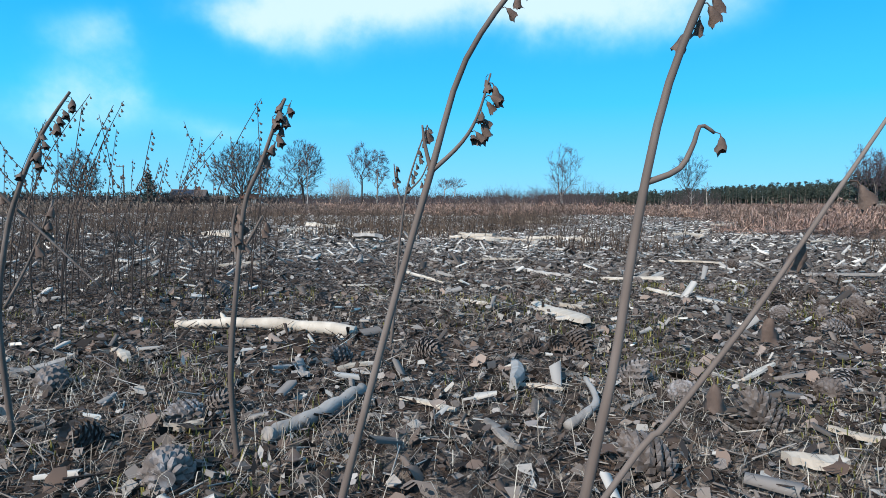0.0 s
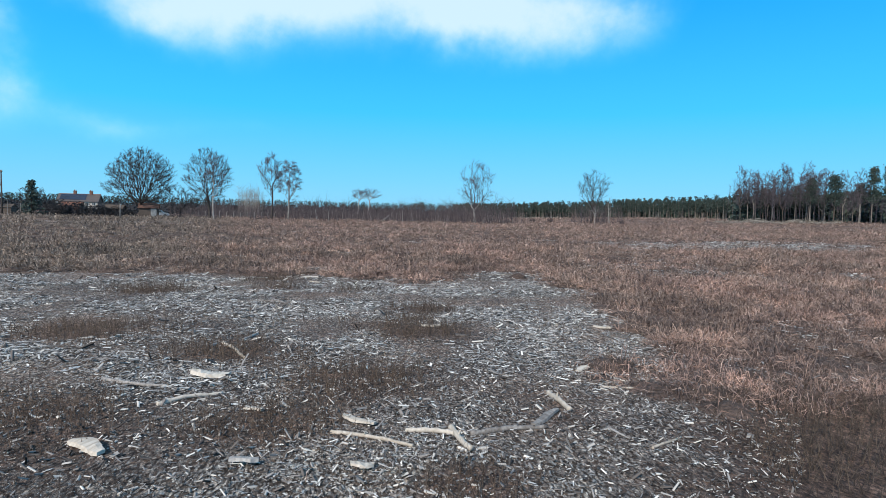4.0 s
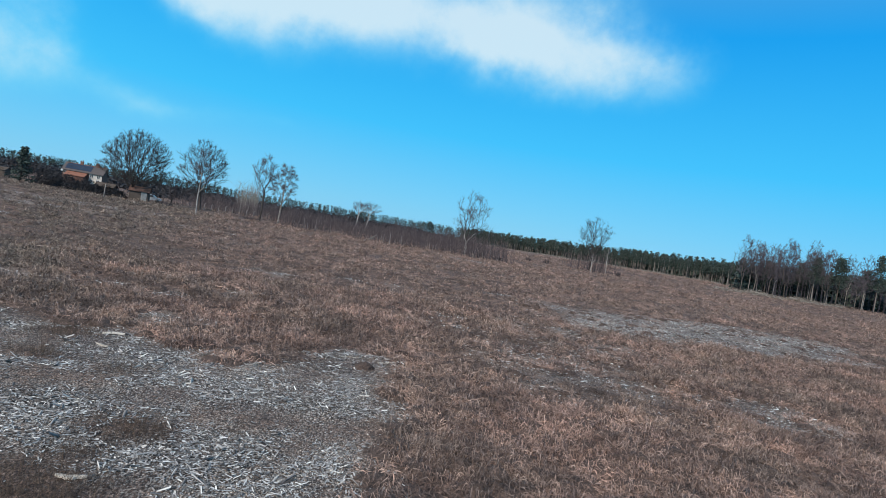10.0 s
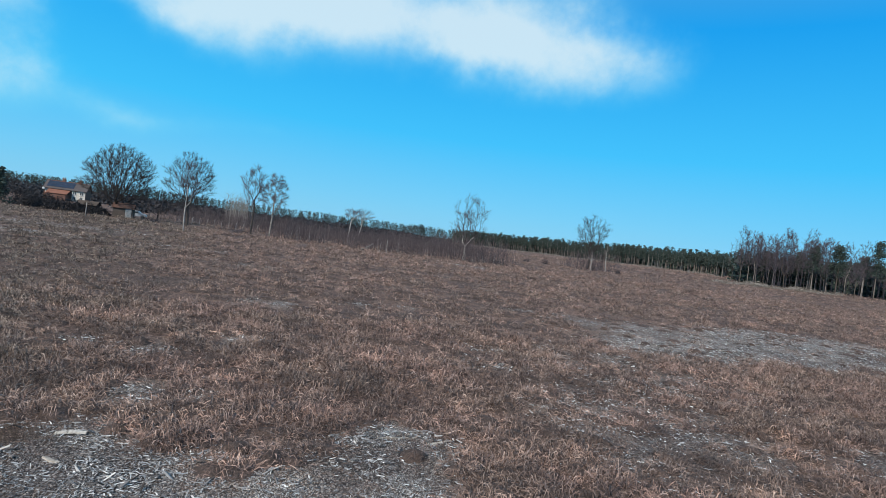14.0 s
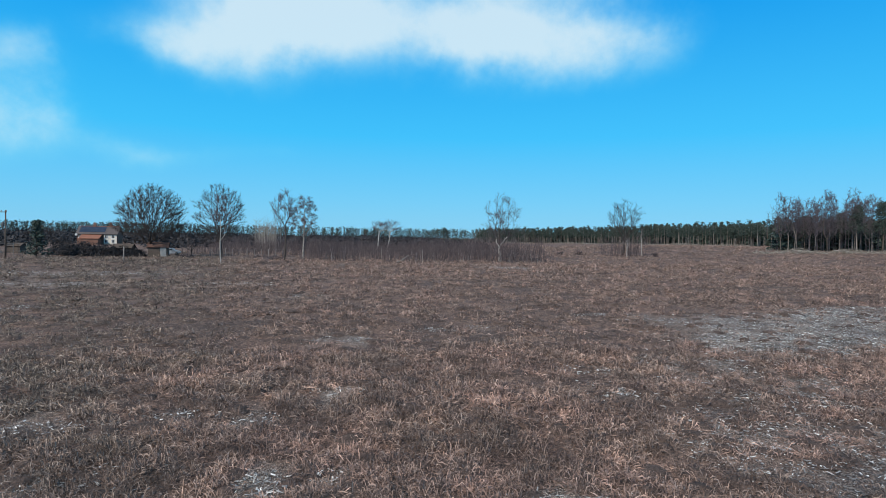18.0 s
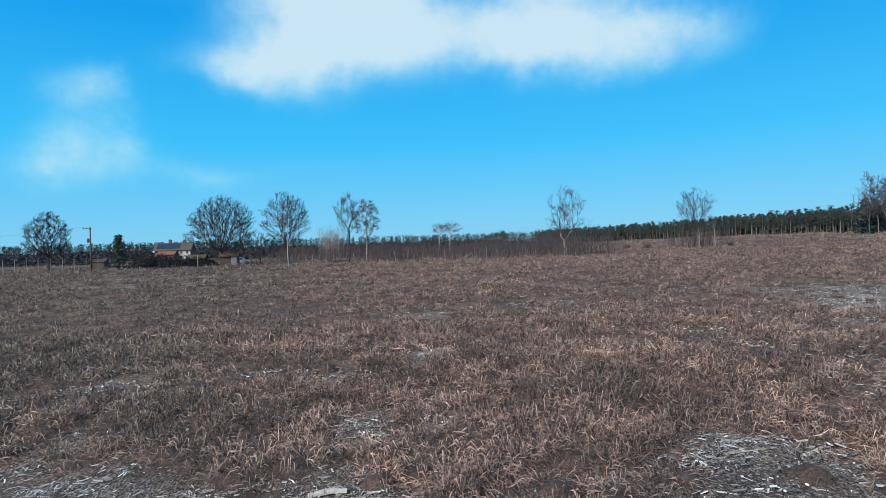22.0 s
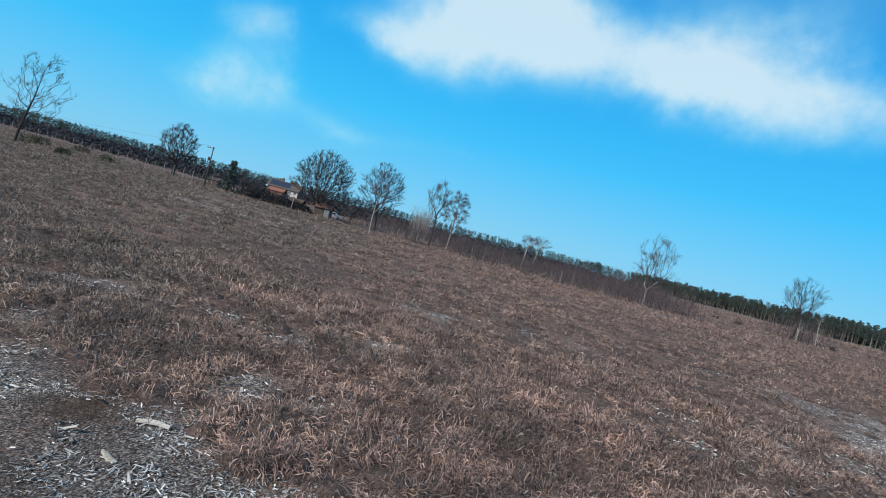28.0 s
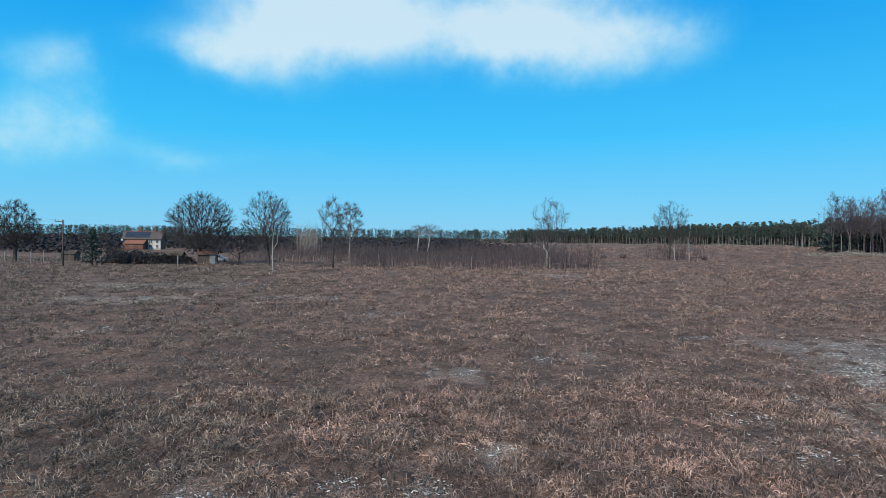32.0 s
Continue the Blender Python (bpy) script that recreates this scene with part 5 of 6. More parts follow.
def cottage():
    h = thing("cottage", "brick cottage with solar panels, two chimneys and red lean-to", "house", pose(-99.6, 225, 0, 0, 0, 8))
    part("wall", mesh_bm("wall", prism_bm(-6.4, 6.4, 0, 6.4, -0.2, 3.9, 6.35), M["brick"]), h, "red brick walls")
    part("rendered_wall", mesh_bm("rendered_wall", box_bm((2.2, -0.03, 0.0, 6.38, 0.02, 3.75)), M["render"]), h, "cream rendered front")
    for s, (ya, yb) in enumerate(((-0.45, 3.2), (6.85, 3.2))):
        za = 3.62
        pts = ((-6.8, ya, za), (6.8, ya, za), (6.8, yb, 6.42), (-6.8, yb, 6.42))
        part("roof", mesh_bm("roof", slab_bm(*(pts if s == 0 else pts[::-1]), 0.14), M["slate"]), h, "weathered brown tiled slope")
    part("ridge", mesh_bm("ridge", box_bm((-6.8, 3.05, 6.46, 6.8, 3.35, 6.66)), M["redtile"]), h, "clay ridge tiles")
    slope = (6.42 - 3.62) / 3.65
    for r in range(2):
        for k in range(8):
            x0, y0 = -5.9 + k * 1.05, 0.3 + r * 1.38
            y1 = y0 + 1.3
            z0, z1 = 3.62 + (y0 + 0.45) * slope + 0.2, 3.62 + (y1 + 0.45) * slope + 0.2
            part("solar_panel", mesh_bm("solar_panel", slab_bm((x0, y0, z0), (x0 + 1.0, y0, z0), (x0 + 1.0, y1, z1), (x0, y1, z1), 0.05), M["solar"]), h, "dark blue solar panel")
    for cx in (-1.6, 3.6):
        c = part("chimney", mesh_bm("chimney", box_bm((cx - 0.5, 2.85, 5.9, cx + 0.5, 3.6, 7.5), (cx - 0.58, 2.77, 7.5, cx + 0.58, 3.68, 7.68)), M["brick"]), h, "brick chimney stack")
        for s in (-0.25, 0.25):
            part("pot", pipe_mesh("pot", [(cx + s, 3.22, 7.66), (cx + s, 3.22, 8.1)], [0.13, 0.11], M["redtile"], 8), c)
    part("lean_to_wall", mesh_bm("lean_to_wall", box_bm((-4.6, -3.2, -0.2, 1.4, -0.01, 2.1)), M["brick"]), h)
    part("lean_to_roof", mesh_bm("lean_to_roof", slab_bm((-4.9, -3.5, 2.05), (1.7, -3.5, 2.05), (1.7, -0.06, 3.5), (-4.9, -0.06, 3.5), 0.12), M["redtile"]), h, "bright red tiled lean-to roof")
    for wx, wz in ((3.0, 2.3), (5.2, 2.3), (3.0, 0.6), (5.2, 0.6)):
        window(h, wx, -0.09, wz, 1.1, 1.2)
    window(h, -5.5, -0.06, 2.3, 0.9, 1.1)
    bm = bmesh.new()
    bmesh.ops.create_uvsphere(bm, u_segments=12, v_segments=8, radius=0.45)
    bmesh.ops.delete(bm, geom=[v for v in bm.verts if v.co.z > 0.02], context="VERTS")
    bmesh.ops.scale(bm, verts=bm.verts, vec=(1, 1, 0.35))
    bmesh.ops.rotate(bm, verts=bm.verts, matrix=Matrix.Rotation(radians(-70), 3, "X"))
    bmesh.ops.translate(bm, verts=bm.verts, vec=(-6.5, -0.4, 3.4))
    part("dish", mesh_bm("dish", bm, M["white"], True), h, "white satellite dish")


cottage()


def shed(name, label, m, w, d, hw, hr, roof, wall, door):
    s = thing(name, label, "shed", m)
    part("wall", mesh_bm("wall", prism_bm(-w / 2, w / 2, 0, d, -0.1, hw, hr), wall), s)
    for k, (ya, yb) in enumerate(((-0.25, d / 2), (d + 0.25, d / 2))):
        pts = ((-w / 2 - 0.2, ya, hw - 0.12), (w / 2 + 0.2, ya, hw - 0.12), (w / 2 + 0.2, yb, hr + 0.04), (-w / 2 - 0.2, yb, hr + 0.04))
        part("roof", mesh_bm("roof", slab_bm(*(pts if k == 0 else pts[::-1]), 0.06), roof), s)
    part("door", mesh_bm("door", box_bm((w * 0.12, -0.06, 0, w * 0.42, -0.004, 1.9)), door), s)


shed("shed", "brick outbuilding with a rusty sheet roof and pale door", pose(*on_ground(-40.5, 121), 0, 0, 14), 3.4, 3.0, 1.9, 2.7, M["rust"], M["timber"], M["concrete"])
shed("shed", "old brown timber shed under bare trees", pose(*on_ground(-47.0, 121), 0, 0, 4), 3.2, 2.4, 1.7, 2.3, M["timber"], M["rust"], M["timber"])
shed("shed", "small dark timber hut behind the wire fence", pose(*on_ground(-72, 131), 0, 0, 0), 2.6, 2.2, 1.5, 2.0, M["timber"], M["timber"], M["timber"])


def utility_pole():
    p = thing("utility_pole", "dark wooden utility pole with crossarm and transformer", "pole", pose(*on_ground(-61.3, 111, -0.1)))
    part("pole", pipe_mesh("pole", [(0, 0, 0), (0, 0, 4), (0, 0, 8.1)], [0.15, 0.13, 0.10], M["timber"], 10), p)
    part("crossarm", mesh_bm("crossarm", box_bm((-1.25, -0.2, 7.72, 0.30, -0.1, 7.84)), M["timber"]), p)
    for ix in (-1.15, -0.6, 0.22):
        part("insulator", pipe_mesh("insulator", [(ix, -0.15, 7.86), (ix, -0.15, 8.05), (ix, -0.15, 8.12)], [0.05, 0.07, 0.03], M["concrete"], 8), p)
    part("transformer", pipe_mesh("transformer", [(-0.38, -0.05, 5.3), (-0.38, -0.05, 5.35), (-0.38, -0.05, 5.95), (-0.38, -0.05, 6.05)], [0.16, 0.21, 0.21, 0.15], M["metal"], 12), p)
    part("bracket", mesh_bm("bracket", box_bm((-0.36, -0.08, 5.5, -0.08, 0.02, 5.6)), M["metal"]), p)
    for oy in (0.0, 0.6):
        a, b = np.array([-61.9 - oy, 110.9, 8.0]), np.array([-190, 150 - oy * 3, 8.6])
        pts = [a + (b - a) * u + np.array([0, 0, -2.2 * 4 * u * (1 - u)]) for u in np.linspace(0, 1, 14)]
        tagged(new("overhead_wire", pipe_mesh("overhead_wire", pts, [0.006] * 14, M["metal"], 4)), "thin sagging wire from the utility pole", "wire")


utility_pole()


def parked_car():
    """A small pale car, half behind the outbuilding."""
    c = thing("car", "small pale parked car beside the outbuilding", "car", pose(*on_ground(-42.1, 132, 0.0), 0, 0, 12))
    side = ((-2.0, 0.32), (2.0, 0.32), (2.05, 0.62), (1.75, 0.86), (1.05, 0.93), (0.55, 1.40), (-1.25, 1.46), (-1.85, 0.95), (-2.05, 0.70))
    bm = bmesh.new()
    rows = [[bm.verts.new((px, w, pz)) for px, pz in side] for w in (-0.80, 0.80)]
    for i in range(len(side)):
        j = (i + 1) % len(side)
        bm.faces.new((rows[0][i], rows[0][j], rows[1][j], rows[1][i]))
    bm.faces.new(rows[0][::-1]), bm.faces.new(rows[1])
    bmesh.ops.recalc_face_normals(bm, faces=bm.faces)
    bmesh.ops.bevel(bm, geom=bm.edges[:], offset=0.05, segments=2, affect="EDGES")
    body = part("body", mesh_bm("body", bm, M["carpaint"]), c)
    for x0, x1, z1 in ((-1.45, -0.45, 1.36), (-0.38, 0.48, 1.32)):
        for w in (-0.812, 0.802):
            part("window", mesh_bm("window", box_bm((x0, w, 0.98, x1, w + 0.01, z1)), M["glass"]), body, "dark side window")
    part("rear_window", mesh_bm("rear_window", slab_bm((-1.80, -0.6, 1.04), (-1.80, 0.6, 1.04), (-1.36, 0.6, 1.40), (-1.36, -0.6, 1.40), -0.03), M["glass"]), body)
    for wx in (-1.3, 1.3):
        for w in (-0.84, 0.66):
            wheel = part("wheel", pipe_mesh("wheel", [(wx, w, 0.31), (wx, w + 0.09, 0.31), (wx, w + 0.18, 0.31)], [0.29, 0.31, 0.29], M["tyre"], 16), c, "black tyre")
            part("rim", pipe_mesh("rim", [(wx, w - 0.012, 0.31), (wx, w + 0.192, 0.31)], [0.18, 0.18], M["metal"], 12), wheel)


parked_car()


def fence(name, label, x0, y0, x1, y1, n, tall):
    f = thing(name, label, "fence")
    r = np.random.default_rng(n)
    for i in range(n):
        u = i / (n - 1)
        px, py = x0 + (x1 - x0) * u, y0 + (y1 - y0) * u
        z = float(height(px, py)) - 0.1
        lean = r.normal(0, 0.03)
        part("post", pipe_mesh("post", [(px, py, z), (px + lean, py, z + tall * 0.82), (px + lean, py - 0.02, z + tall * 0.86), (px + lean + 0.28, py - 0.22, z + tall)], [0.055, 0.05, 0.05, 0.035], M["greywood"], 6, False), f)
    for hz in np.linspace(0.15, tall * 0.8, 6):
        pts = [(x0 + (x1 - x0) * u, y0 + (y1 - y0) * u, float(height(x0 + (x1 - x0) * u, y0 + (y1 - y0) * u)) + hz) for u in np.linspace(0, 1, n)]
        part("wire", pipe_mesh("wire", pts, [0.012] * n, M["metal"], 3, False), f)


thing("field_post", "weathered grey wooden post standing in the grass", "post", pose(*on_ground(-37.6, 99.5, -0.2)),
              data=pipe_mesh("field_post", [(0, 0, 0), (0.02, 0, 1.3), (0.03, 0.01, 2.6)], [0.08, 0.075, 0.07], M["greywood"], 8))
fence("wire_fence", "tall wire fence on cranked concrete posts", -150, 118, -62, 118, 40, 2.7)
fence("wire_fence", "wire fence on grey posts behind thin scrub", -34, 132, -18, 134, 12, 1.7)


# ---- ground cover near the start ----
rg = np.random.default_rng(55)


def near_keep(reach):
    return lambda x, y: np.clip(1.25 - np.hypot(x, y) / reach, 0, 1) * (np.abs(x) < 0.85 * y + 0.35)


x, y = spread(150000, -2.6, 2.9, 0.2, 3.6, lambda x, y: near_keep(3.4)(x, y) * np.clip(1.6 - 0.5 * y, 0.35, 1), rg)
n = len(x)
a, b = rg.normal(size=(n, 3)) * [1, 1, 0.35], rg.normal(size=(n, 3)) * [1, 1, 0.35]
a /= np.linalg.norm(a, axis=1, keepdims=True)
b -= a * (a * b).sum(1, keepdims=True)
b /= np.linalg.norm(b, axis=1, keepdims=True)
L = size_mix(n, 0.003, 0.016, rg, 2.0)[:, None]
w = L * rg.uniform(0.08, 0.8, (n, 1))
c = np.stack([x, y, height(x, y) + np.abs(rg.normal(0, 0.005, n)) + 0.001], 1)
V = np.stack([c - a * L, c + b * w, c + a * L * rg.uniform(0.5, 1, (n, 1)), c - b * w * rg.uniform(0.3, 1, (n, 1))], 1).reshape(-1, 3)
tagged(new("forest_litter", mesh_arrays("forest_litter", V, np.arange(4 * n).reshape(-1, 4), M["litter"])), "fine crumbled bark flakes and scales on the ground", "litter", kind="stuff")
n = 16000
x, y = spread(n * 3, -2.4, 2.6, 0.25, 3.4, near_keep(3.2), rg)
n = len(x)
az, el = rg.uniform(0, 2 * np.pi, n), rg.normal(0.05, 0.25, n)
d = np.stack([np.cos(az) * np.cos(el), np.sin(az) * np.cos(el), np.sin(el)], 1) * size_mix(n, 0.010, 0.055, rg, 2.4)[:, None]
c = np.stack([x, y, height(x, y) + 0.004 + np.abs(d[:, 2]) * 0.5], 1)
V, F = tubes(c - d * 0.5, c + d * 0.5, rg.uniform(0.0004, 0.0016, n), rg.uniform(0.0003, 0.001, n), 3)
tagged(new("forest_litter", mesh_arrays("forest_litter", V, F, M["litter"])), "needles and broken twigs lying crosswise", "litter", kind="stuff")
x, y = spread(16000, -2.6, 2.9, 0.25, 3.6, near_keep(3.4), rg)
L = size_mix(len(x), 0.006, 0.030, rg, 3.0)
V, F = chips(x, y, L, L * rg.uniform(0.10, 0.5, len(x)) + 0.0015, 0.0008 + L * rg.uniform(0.04, 0.16, len(x)), rg, 0.5)
tagged(new("forest_litter", mesh_arrays("forest_litter", V, F, M["litter"])), "crumbled bark, scales and twigs covering the ground", "litter", kind="stuff")
x, y = spread(26000, -3.6, 4.2, 1.4, 6.0, lambda x, y: np.clip(np.hypot(x, y) / 2.0 - 0.7, 0, 1) * (np.abs(x) < 0.85 * y + 0.5), rg)
L = size_mix(len(x), 0.010, 0.080, rg, 4.5)
V, F = chips(x, y, L, L * rg.uniform(0.08, 0.40, len(x)) + 0.003, 0.003 + L * rg.uniform(0.04, 0.12, len(x)), rg, 0.35)
tagged(new("wood_chips", mesh_arrays("wood_chips", V, F, M["chip"])), "pale wood chips among dark litter", "wood chips", kind="stuff")
x, y = spread(1500, -2.2, 2.4, 0.3, 3.0, near_keep(3.0), rg)
L = size_mix(len(x), 0.012, 0.05, rg, 2.0)
V, F = chips(x, y, L, L * rg.uniform(0.12, 0.4, len(x)) + 0.003, 0.002 + L * rg.uniform(0.04, 0.10, len(x)), rg, 0.25)
V[:, 2] += 0.008
tagged(new("wood_chips", mesh_arrays("wood_chips", V, F, M["chip"])), "small bleached chips lying on the litter", "wood chips", kind="stuff")


x, y = spread(8000, -2.0, 2.4, 0.25, 3.0, near_keep(2.8), rg)
n = len(x)
ang = np.arange(6) * np.pi / 3
big = size_mix(n, 0.003, 0.009, rg, 2.0)
tilt = [Euler((rg.normal(0, 0.45), rg.normal(0, 0.45), rg.uniform(0, 6.28))).to_matrix() for _ in range(24)]
T = np.array([[list(r) for r in m] for m in tilt])[rg.integers(0, 24, n)]
ring = np.stack([np.cos(ang), 0.72 * np.sin(ang), 0.18 * np.cos(ang * 2)], 1)[None] * (big[:, None] * rg.uniform(0.8, 1.15, (n, 6)))[:, :, None]
V = np.einsum("nij,nkj->nki", T, ring) + np.stack([x, y, height(x, y) + 0.005 + np.abs(rg.normal(0, 0.004, n))], 1)[:, None]
tagged(new("cone_scales", mesh_arrays("cone_scales", V.reshape(-1, 3), np.arange(6 * n).reshape(-1, 6), M["scale"])), "loose rounded cone scales and bark flakes on the litter", "litter", kind="stuff")


def grassy(x, y):
    return np.clip(0.16 + 0.55 * wobble(x * 1.2, y, 0.33) + 0.6 * (x < -0.05) * (y < 0.9) + 0.25 * (x > 0.25) * (y < 1.0), 0.02, 1) * (np.abs(x) < 0.85 * y + 0.3)


x, y = spread(80000, -1.1, 1.1, 0.22, 1.6, lambda x, y: grassy(x, y) * np.clip(1.25 - y / 1.5, 0.05, 1), rg)
V, F = blades(x, y, rg.uniform(0.012, 0.045, len(x)), np.full(len(x), 0.00075), rg.uniform(0.1, 0.8, len(x)), rg, 0.002, 0.9)
tagged(new("bleached_grass", mesh_arrays("bleached_grass", V, F, M["short"])), "short bleached grass blades among the litter", "grass", kind="stuff")
x, y = spread(26000, -1.3, 1.9, 0.25, 1.9, lambda x, y: np.clip((wobble(x + 21, y * 1.1, 0.16) - 0.25 + 0.25 * (x > 0.3)) * 2.2, 0, 1), rg)
V, F = blades(x, y, rg.uniform(0.008, 0.02, len(x)), np.full(len(x), 0.0016), rg.uniform(0.6, 1.2, len(x)), rg, 0.001, 0.5)
tagged(new("moss", mesh_arrays("moss", V, F, M["moss"])), "low yellow-green moss cushions in the litter", "moss", kind="stuff")
# loose dry grass and bracken strands over the middle ground
x, y = spread(6000, -5, 6, 2.0, 9.0, lambda x, y: np.clip(0.25 + 0.4 * wobble(x, y, 0.9), 0.05, 0.8) * (np.abs(x) < 0.85 * y + 0.4), rg)
V, F = blades(x, y, rg.uniform(0.06, 0.20, len(x)), np.full(len(x), 0.0020), rg.uniform(0.05, 0.6, len(x)), rg, 0.0, 1.0)
tagged(new("dead_grass", mesh_arrays("dead_grass", V, F, M["grass"])), "loose dry strands among the wood chips", "dead grass", kind="stuff")


def twiggery(x, y, tall, rad, rg, side=5):
    n = len(x)
    P0 = np.stack([x, y, height(x, y) - 0.01], 1)
    P1 = P0 + np.stack([rg.normal(0, 0.22, n) * tall, rg.normal(0, 0.22, n) * tall, tall], 1)
    k = np.repeat(np.arange(n), side)
    u = rg.uniform(0.15, 0.9, len(k))[:, None]
    Q0 = P0[k] + (P1[k] - P0[k]) * u
    Q1 = Q0 + (rg.normal(size=(len(k), 3)) * [0.5, 0.5, 0.25] + [0, 0, 0.6]) * (tall[k] * rg.uniform(0.12, 0.4, len(k)))[:, None]
    r = rad * rg.uniform(0.7, 1.3, n)
    return spikes(np.concatenate([P0, Q0]), np.concatenate([P1, Q1]), np.concatenate([r * 1.2, r[k] * 0.9]))


x, y = spread(52000, -6, 6, 2.2, 16, lambda x, y: heathness(x, y) ** 1.3, rg)
V, F = twiggery(x, y, rg.uniform(0.07, 0.24, len(x)) + 0.12 * rg.uniform(size=len(x)) ** 4, 0.0026, rg, 4)
tagged(new("heather", mesh_arrays("heather", V, F, M["heath"])), "dark leafless heather tussocks among the chips", "heather", kind="stuff")
# the brushy rim that hides the horizon from the ground
x, y = spread(5200, -9, 9, 6.0, 16, lambda x, y: np.clip(0.35 + 0.9 * wobble(x, y, 1.4), 0, 1) * (np.abs(x) < 0.85 * y) * 0.30, rg)
V, F = twiggery(x, y, rg.uniform(0.10, 0.36, len(x)), 0.003, rg, 5)
tagged(new("heather", mesh_arrays("heather", V, F, M["heath"])), "thin dry stalks standing over the chips", "heather", kind="stuff")
x, y = spread(4200, -2.6, -0.36, 0.9, 3.8, lambda x, y: np.clip(0.5 + 0.5 * wobble(x, y, 0.5), 0, 1) * (x > -0.85 * y - 0.2) * (x < -0.30 * y), rg)
V, F = twiggery(x, y, 0.04 + 0.20 * rg.uniform(size=len(x)) ** 2.2, 0.0010, rg, 6)
tagged(new("heather", mesh_arrays("heather", V, F, M["twig"])), "thin dark dead stalks beside the start", "heather", kind="stuff")


def leaf_mesh(seed):
    r = np.random.default_rng(seed)
    n = 9
    ang = np.linspace(0, 2 * np.pi, n, endpoint=False)
    rad = 0.5 * (0.75 + 0.25 * r.uniform(size=n)) * (1 + 0.25 * np.cos(ang))
    V = [(0, 0, 0.1)] + [(q * math.cos(a), 0.6 * q * math.sin(a), 0.22 * math.sin(2.2 * a + seed) * 0.5 + 0.06) for q, a in zip(rad, ang)]
    top = np.array(V)
    V = np.concatenate([top, top - [0, 0, 0.02]])
    F = [[0, 1 + i, 1 + (i + 1) % n] for i in range(n)] + [[n + 1, n + 2 + (i + 1) % n, n + 2 + i] for i in range(n)]
    return V, np.array(F)


x, y = spread(900, -1.6, 1.7, 0.28, 2.4, lambda x, y: np.clip(1.2 - y / 2.2, 0.1, 1) * (np.abs(x) < 0.85 * y + 0.2), rg)
VV, FF, off = [], [], 0
for i in range(len(x)):
    V, F = leaf_mesh(i % 7)
    m = Euler((rg.normal(0, 0.5), rg.normal(0, 0.5), rg.uniform(0, 6.28))).to_matrix()
    V = V @ np.array(m).T * rg.uniform(0.016, 0.038) + [x[i], y[i], float(height(x[i], y[i])) + 0.009]
    VV.append(V), FF.append(F + off)
    off += len(V)
tagged(new("dead_leaves", mesh_arrays("dead_leaves", np.concatenate(VV), np.concatenate(FF), M["leaf"])), "curled brown leaves scattered on the litter", "leaves", kind="stuff")


# ---- sticks, slabs and cones that can be told apart ----
def stick(name, label, pts, r0, r1, mat, lift=None, knots=0, seed=1, sides=9, category="stick"):
    """A bent rod of wood with an uneven outline, lying on the ground."""
    r = np.random.default_rng(seed)
    P = bezier_through(pts, 16)
    P[:, :2] += r.normal(0, 0.04 * r0, (16, 2))
    rad = np.linspace(r0, r1, 16) * (1 + 0.10 * np.sin(np.arange(16) * 1.9 + seed)) * r.uniform(0.93, 1.07, 16)
    P[:, 2] += height(P[:, 0], P[:, 1]) + rad * 0.75
    base = P[0].copy()
    me = pipe_mesh(name, P - base, rad, mat, sides)
    top = thing(name, label, category, pose(*base), data=me)
    for k in range(knots):
        i = int(16 * (0.3 + 0.5 * k / max(knots, 1)) + 2)
        d = Vector((r.normal(0, 0.5), r.normal(0, 0.5), 1)).normalized()
        q = Vector(P[i] - base)
        part("stub", pipe_mesh("stub", [q, q + d * rad[i] * 1.6, q + d * rad[i] * 2.3], [rad[i] * 0.55, rad[i] * 0.4, rad[i] * 0.15], mat, 6), top)
    return top


def slab(label, a, b, width, thick, mat, seed, name="wood_splinter", raise_=0.0, tip=0.0):
    """A split piece of wood: long, thin, with ragged ends and a split along it."""
    r = np.random.default_rng(seed)
    A, B = Vector((*a, 0)), Vector((*b, 0))
    d = B - A
    L = d.length
    bm = bmesh.new()
    n = 9
    rows = []
    for i in range(n):
        u = i / (n - 1)
        w = width * (0.35 + 0.75 * math.sin(math.pi * (0.12 + 0.76 * u)) + r.uniform(-0.12, 0.12))
        zc = thick * (0.5 + 0.35 * math.sin(u * 3 + seed)) + tip * u
        sk = width * 0.18 * math.sin(u * 5 + seed)
        rows.append([bm.verts.new((u * L, sk + s * w / 2 + r.normal(0, 0.03 * width), zc + h * thick / 2 * r.uniform(0.7, 1.2))) for s, h in ((-1, -1), (1, -1), (0.85, 0.7), (0.1, 1.2), (-0.8, 0.8))])
    for i in range(n - 1):
        for k in range(5):
            bm.faces.new((rows[i][k], rows[i][(k + 1) % 5], rows[i + 1][(k + 1) % 5], rows[i + 1][k]))
    bm.faces.new(rows[0]), bm.faces.new(rows[-1][::-1])
    bmesh.ops.recalc_face_normals(bm, faces=bm.faces)
    m = pose(*on_ground(a[0], a[1], raise_), r.normal(0, 6), 0, math.degrees(math.atan2(d.y, d.x)))
    return thing(name, label, "wood piece", m, data=mesh_bm(name, bm, mat, False))


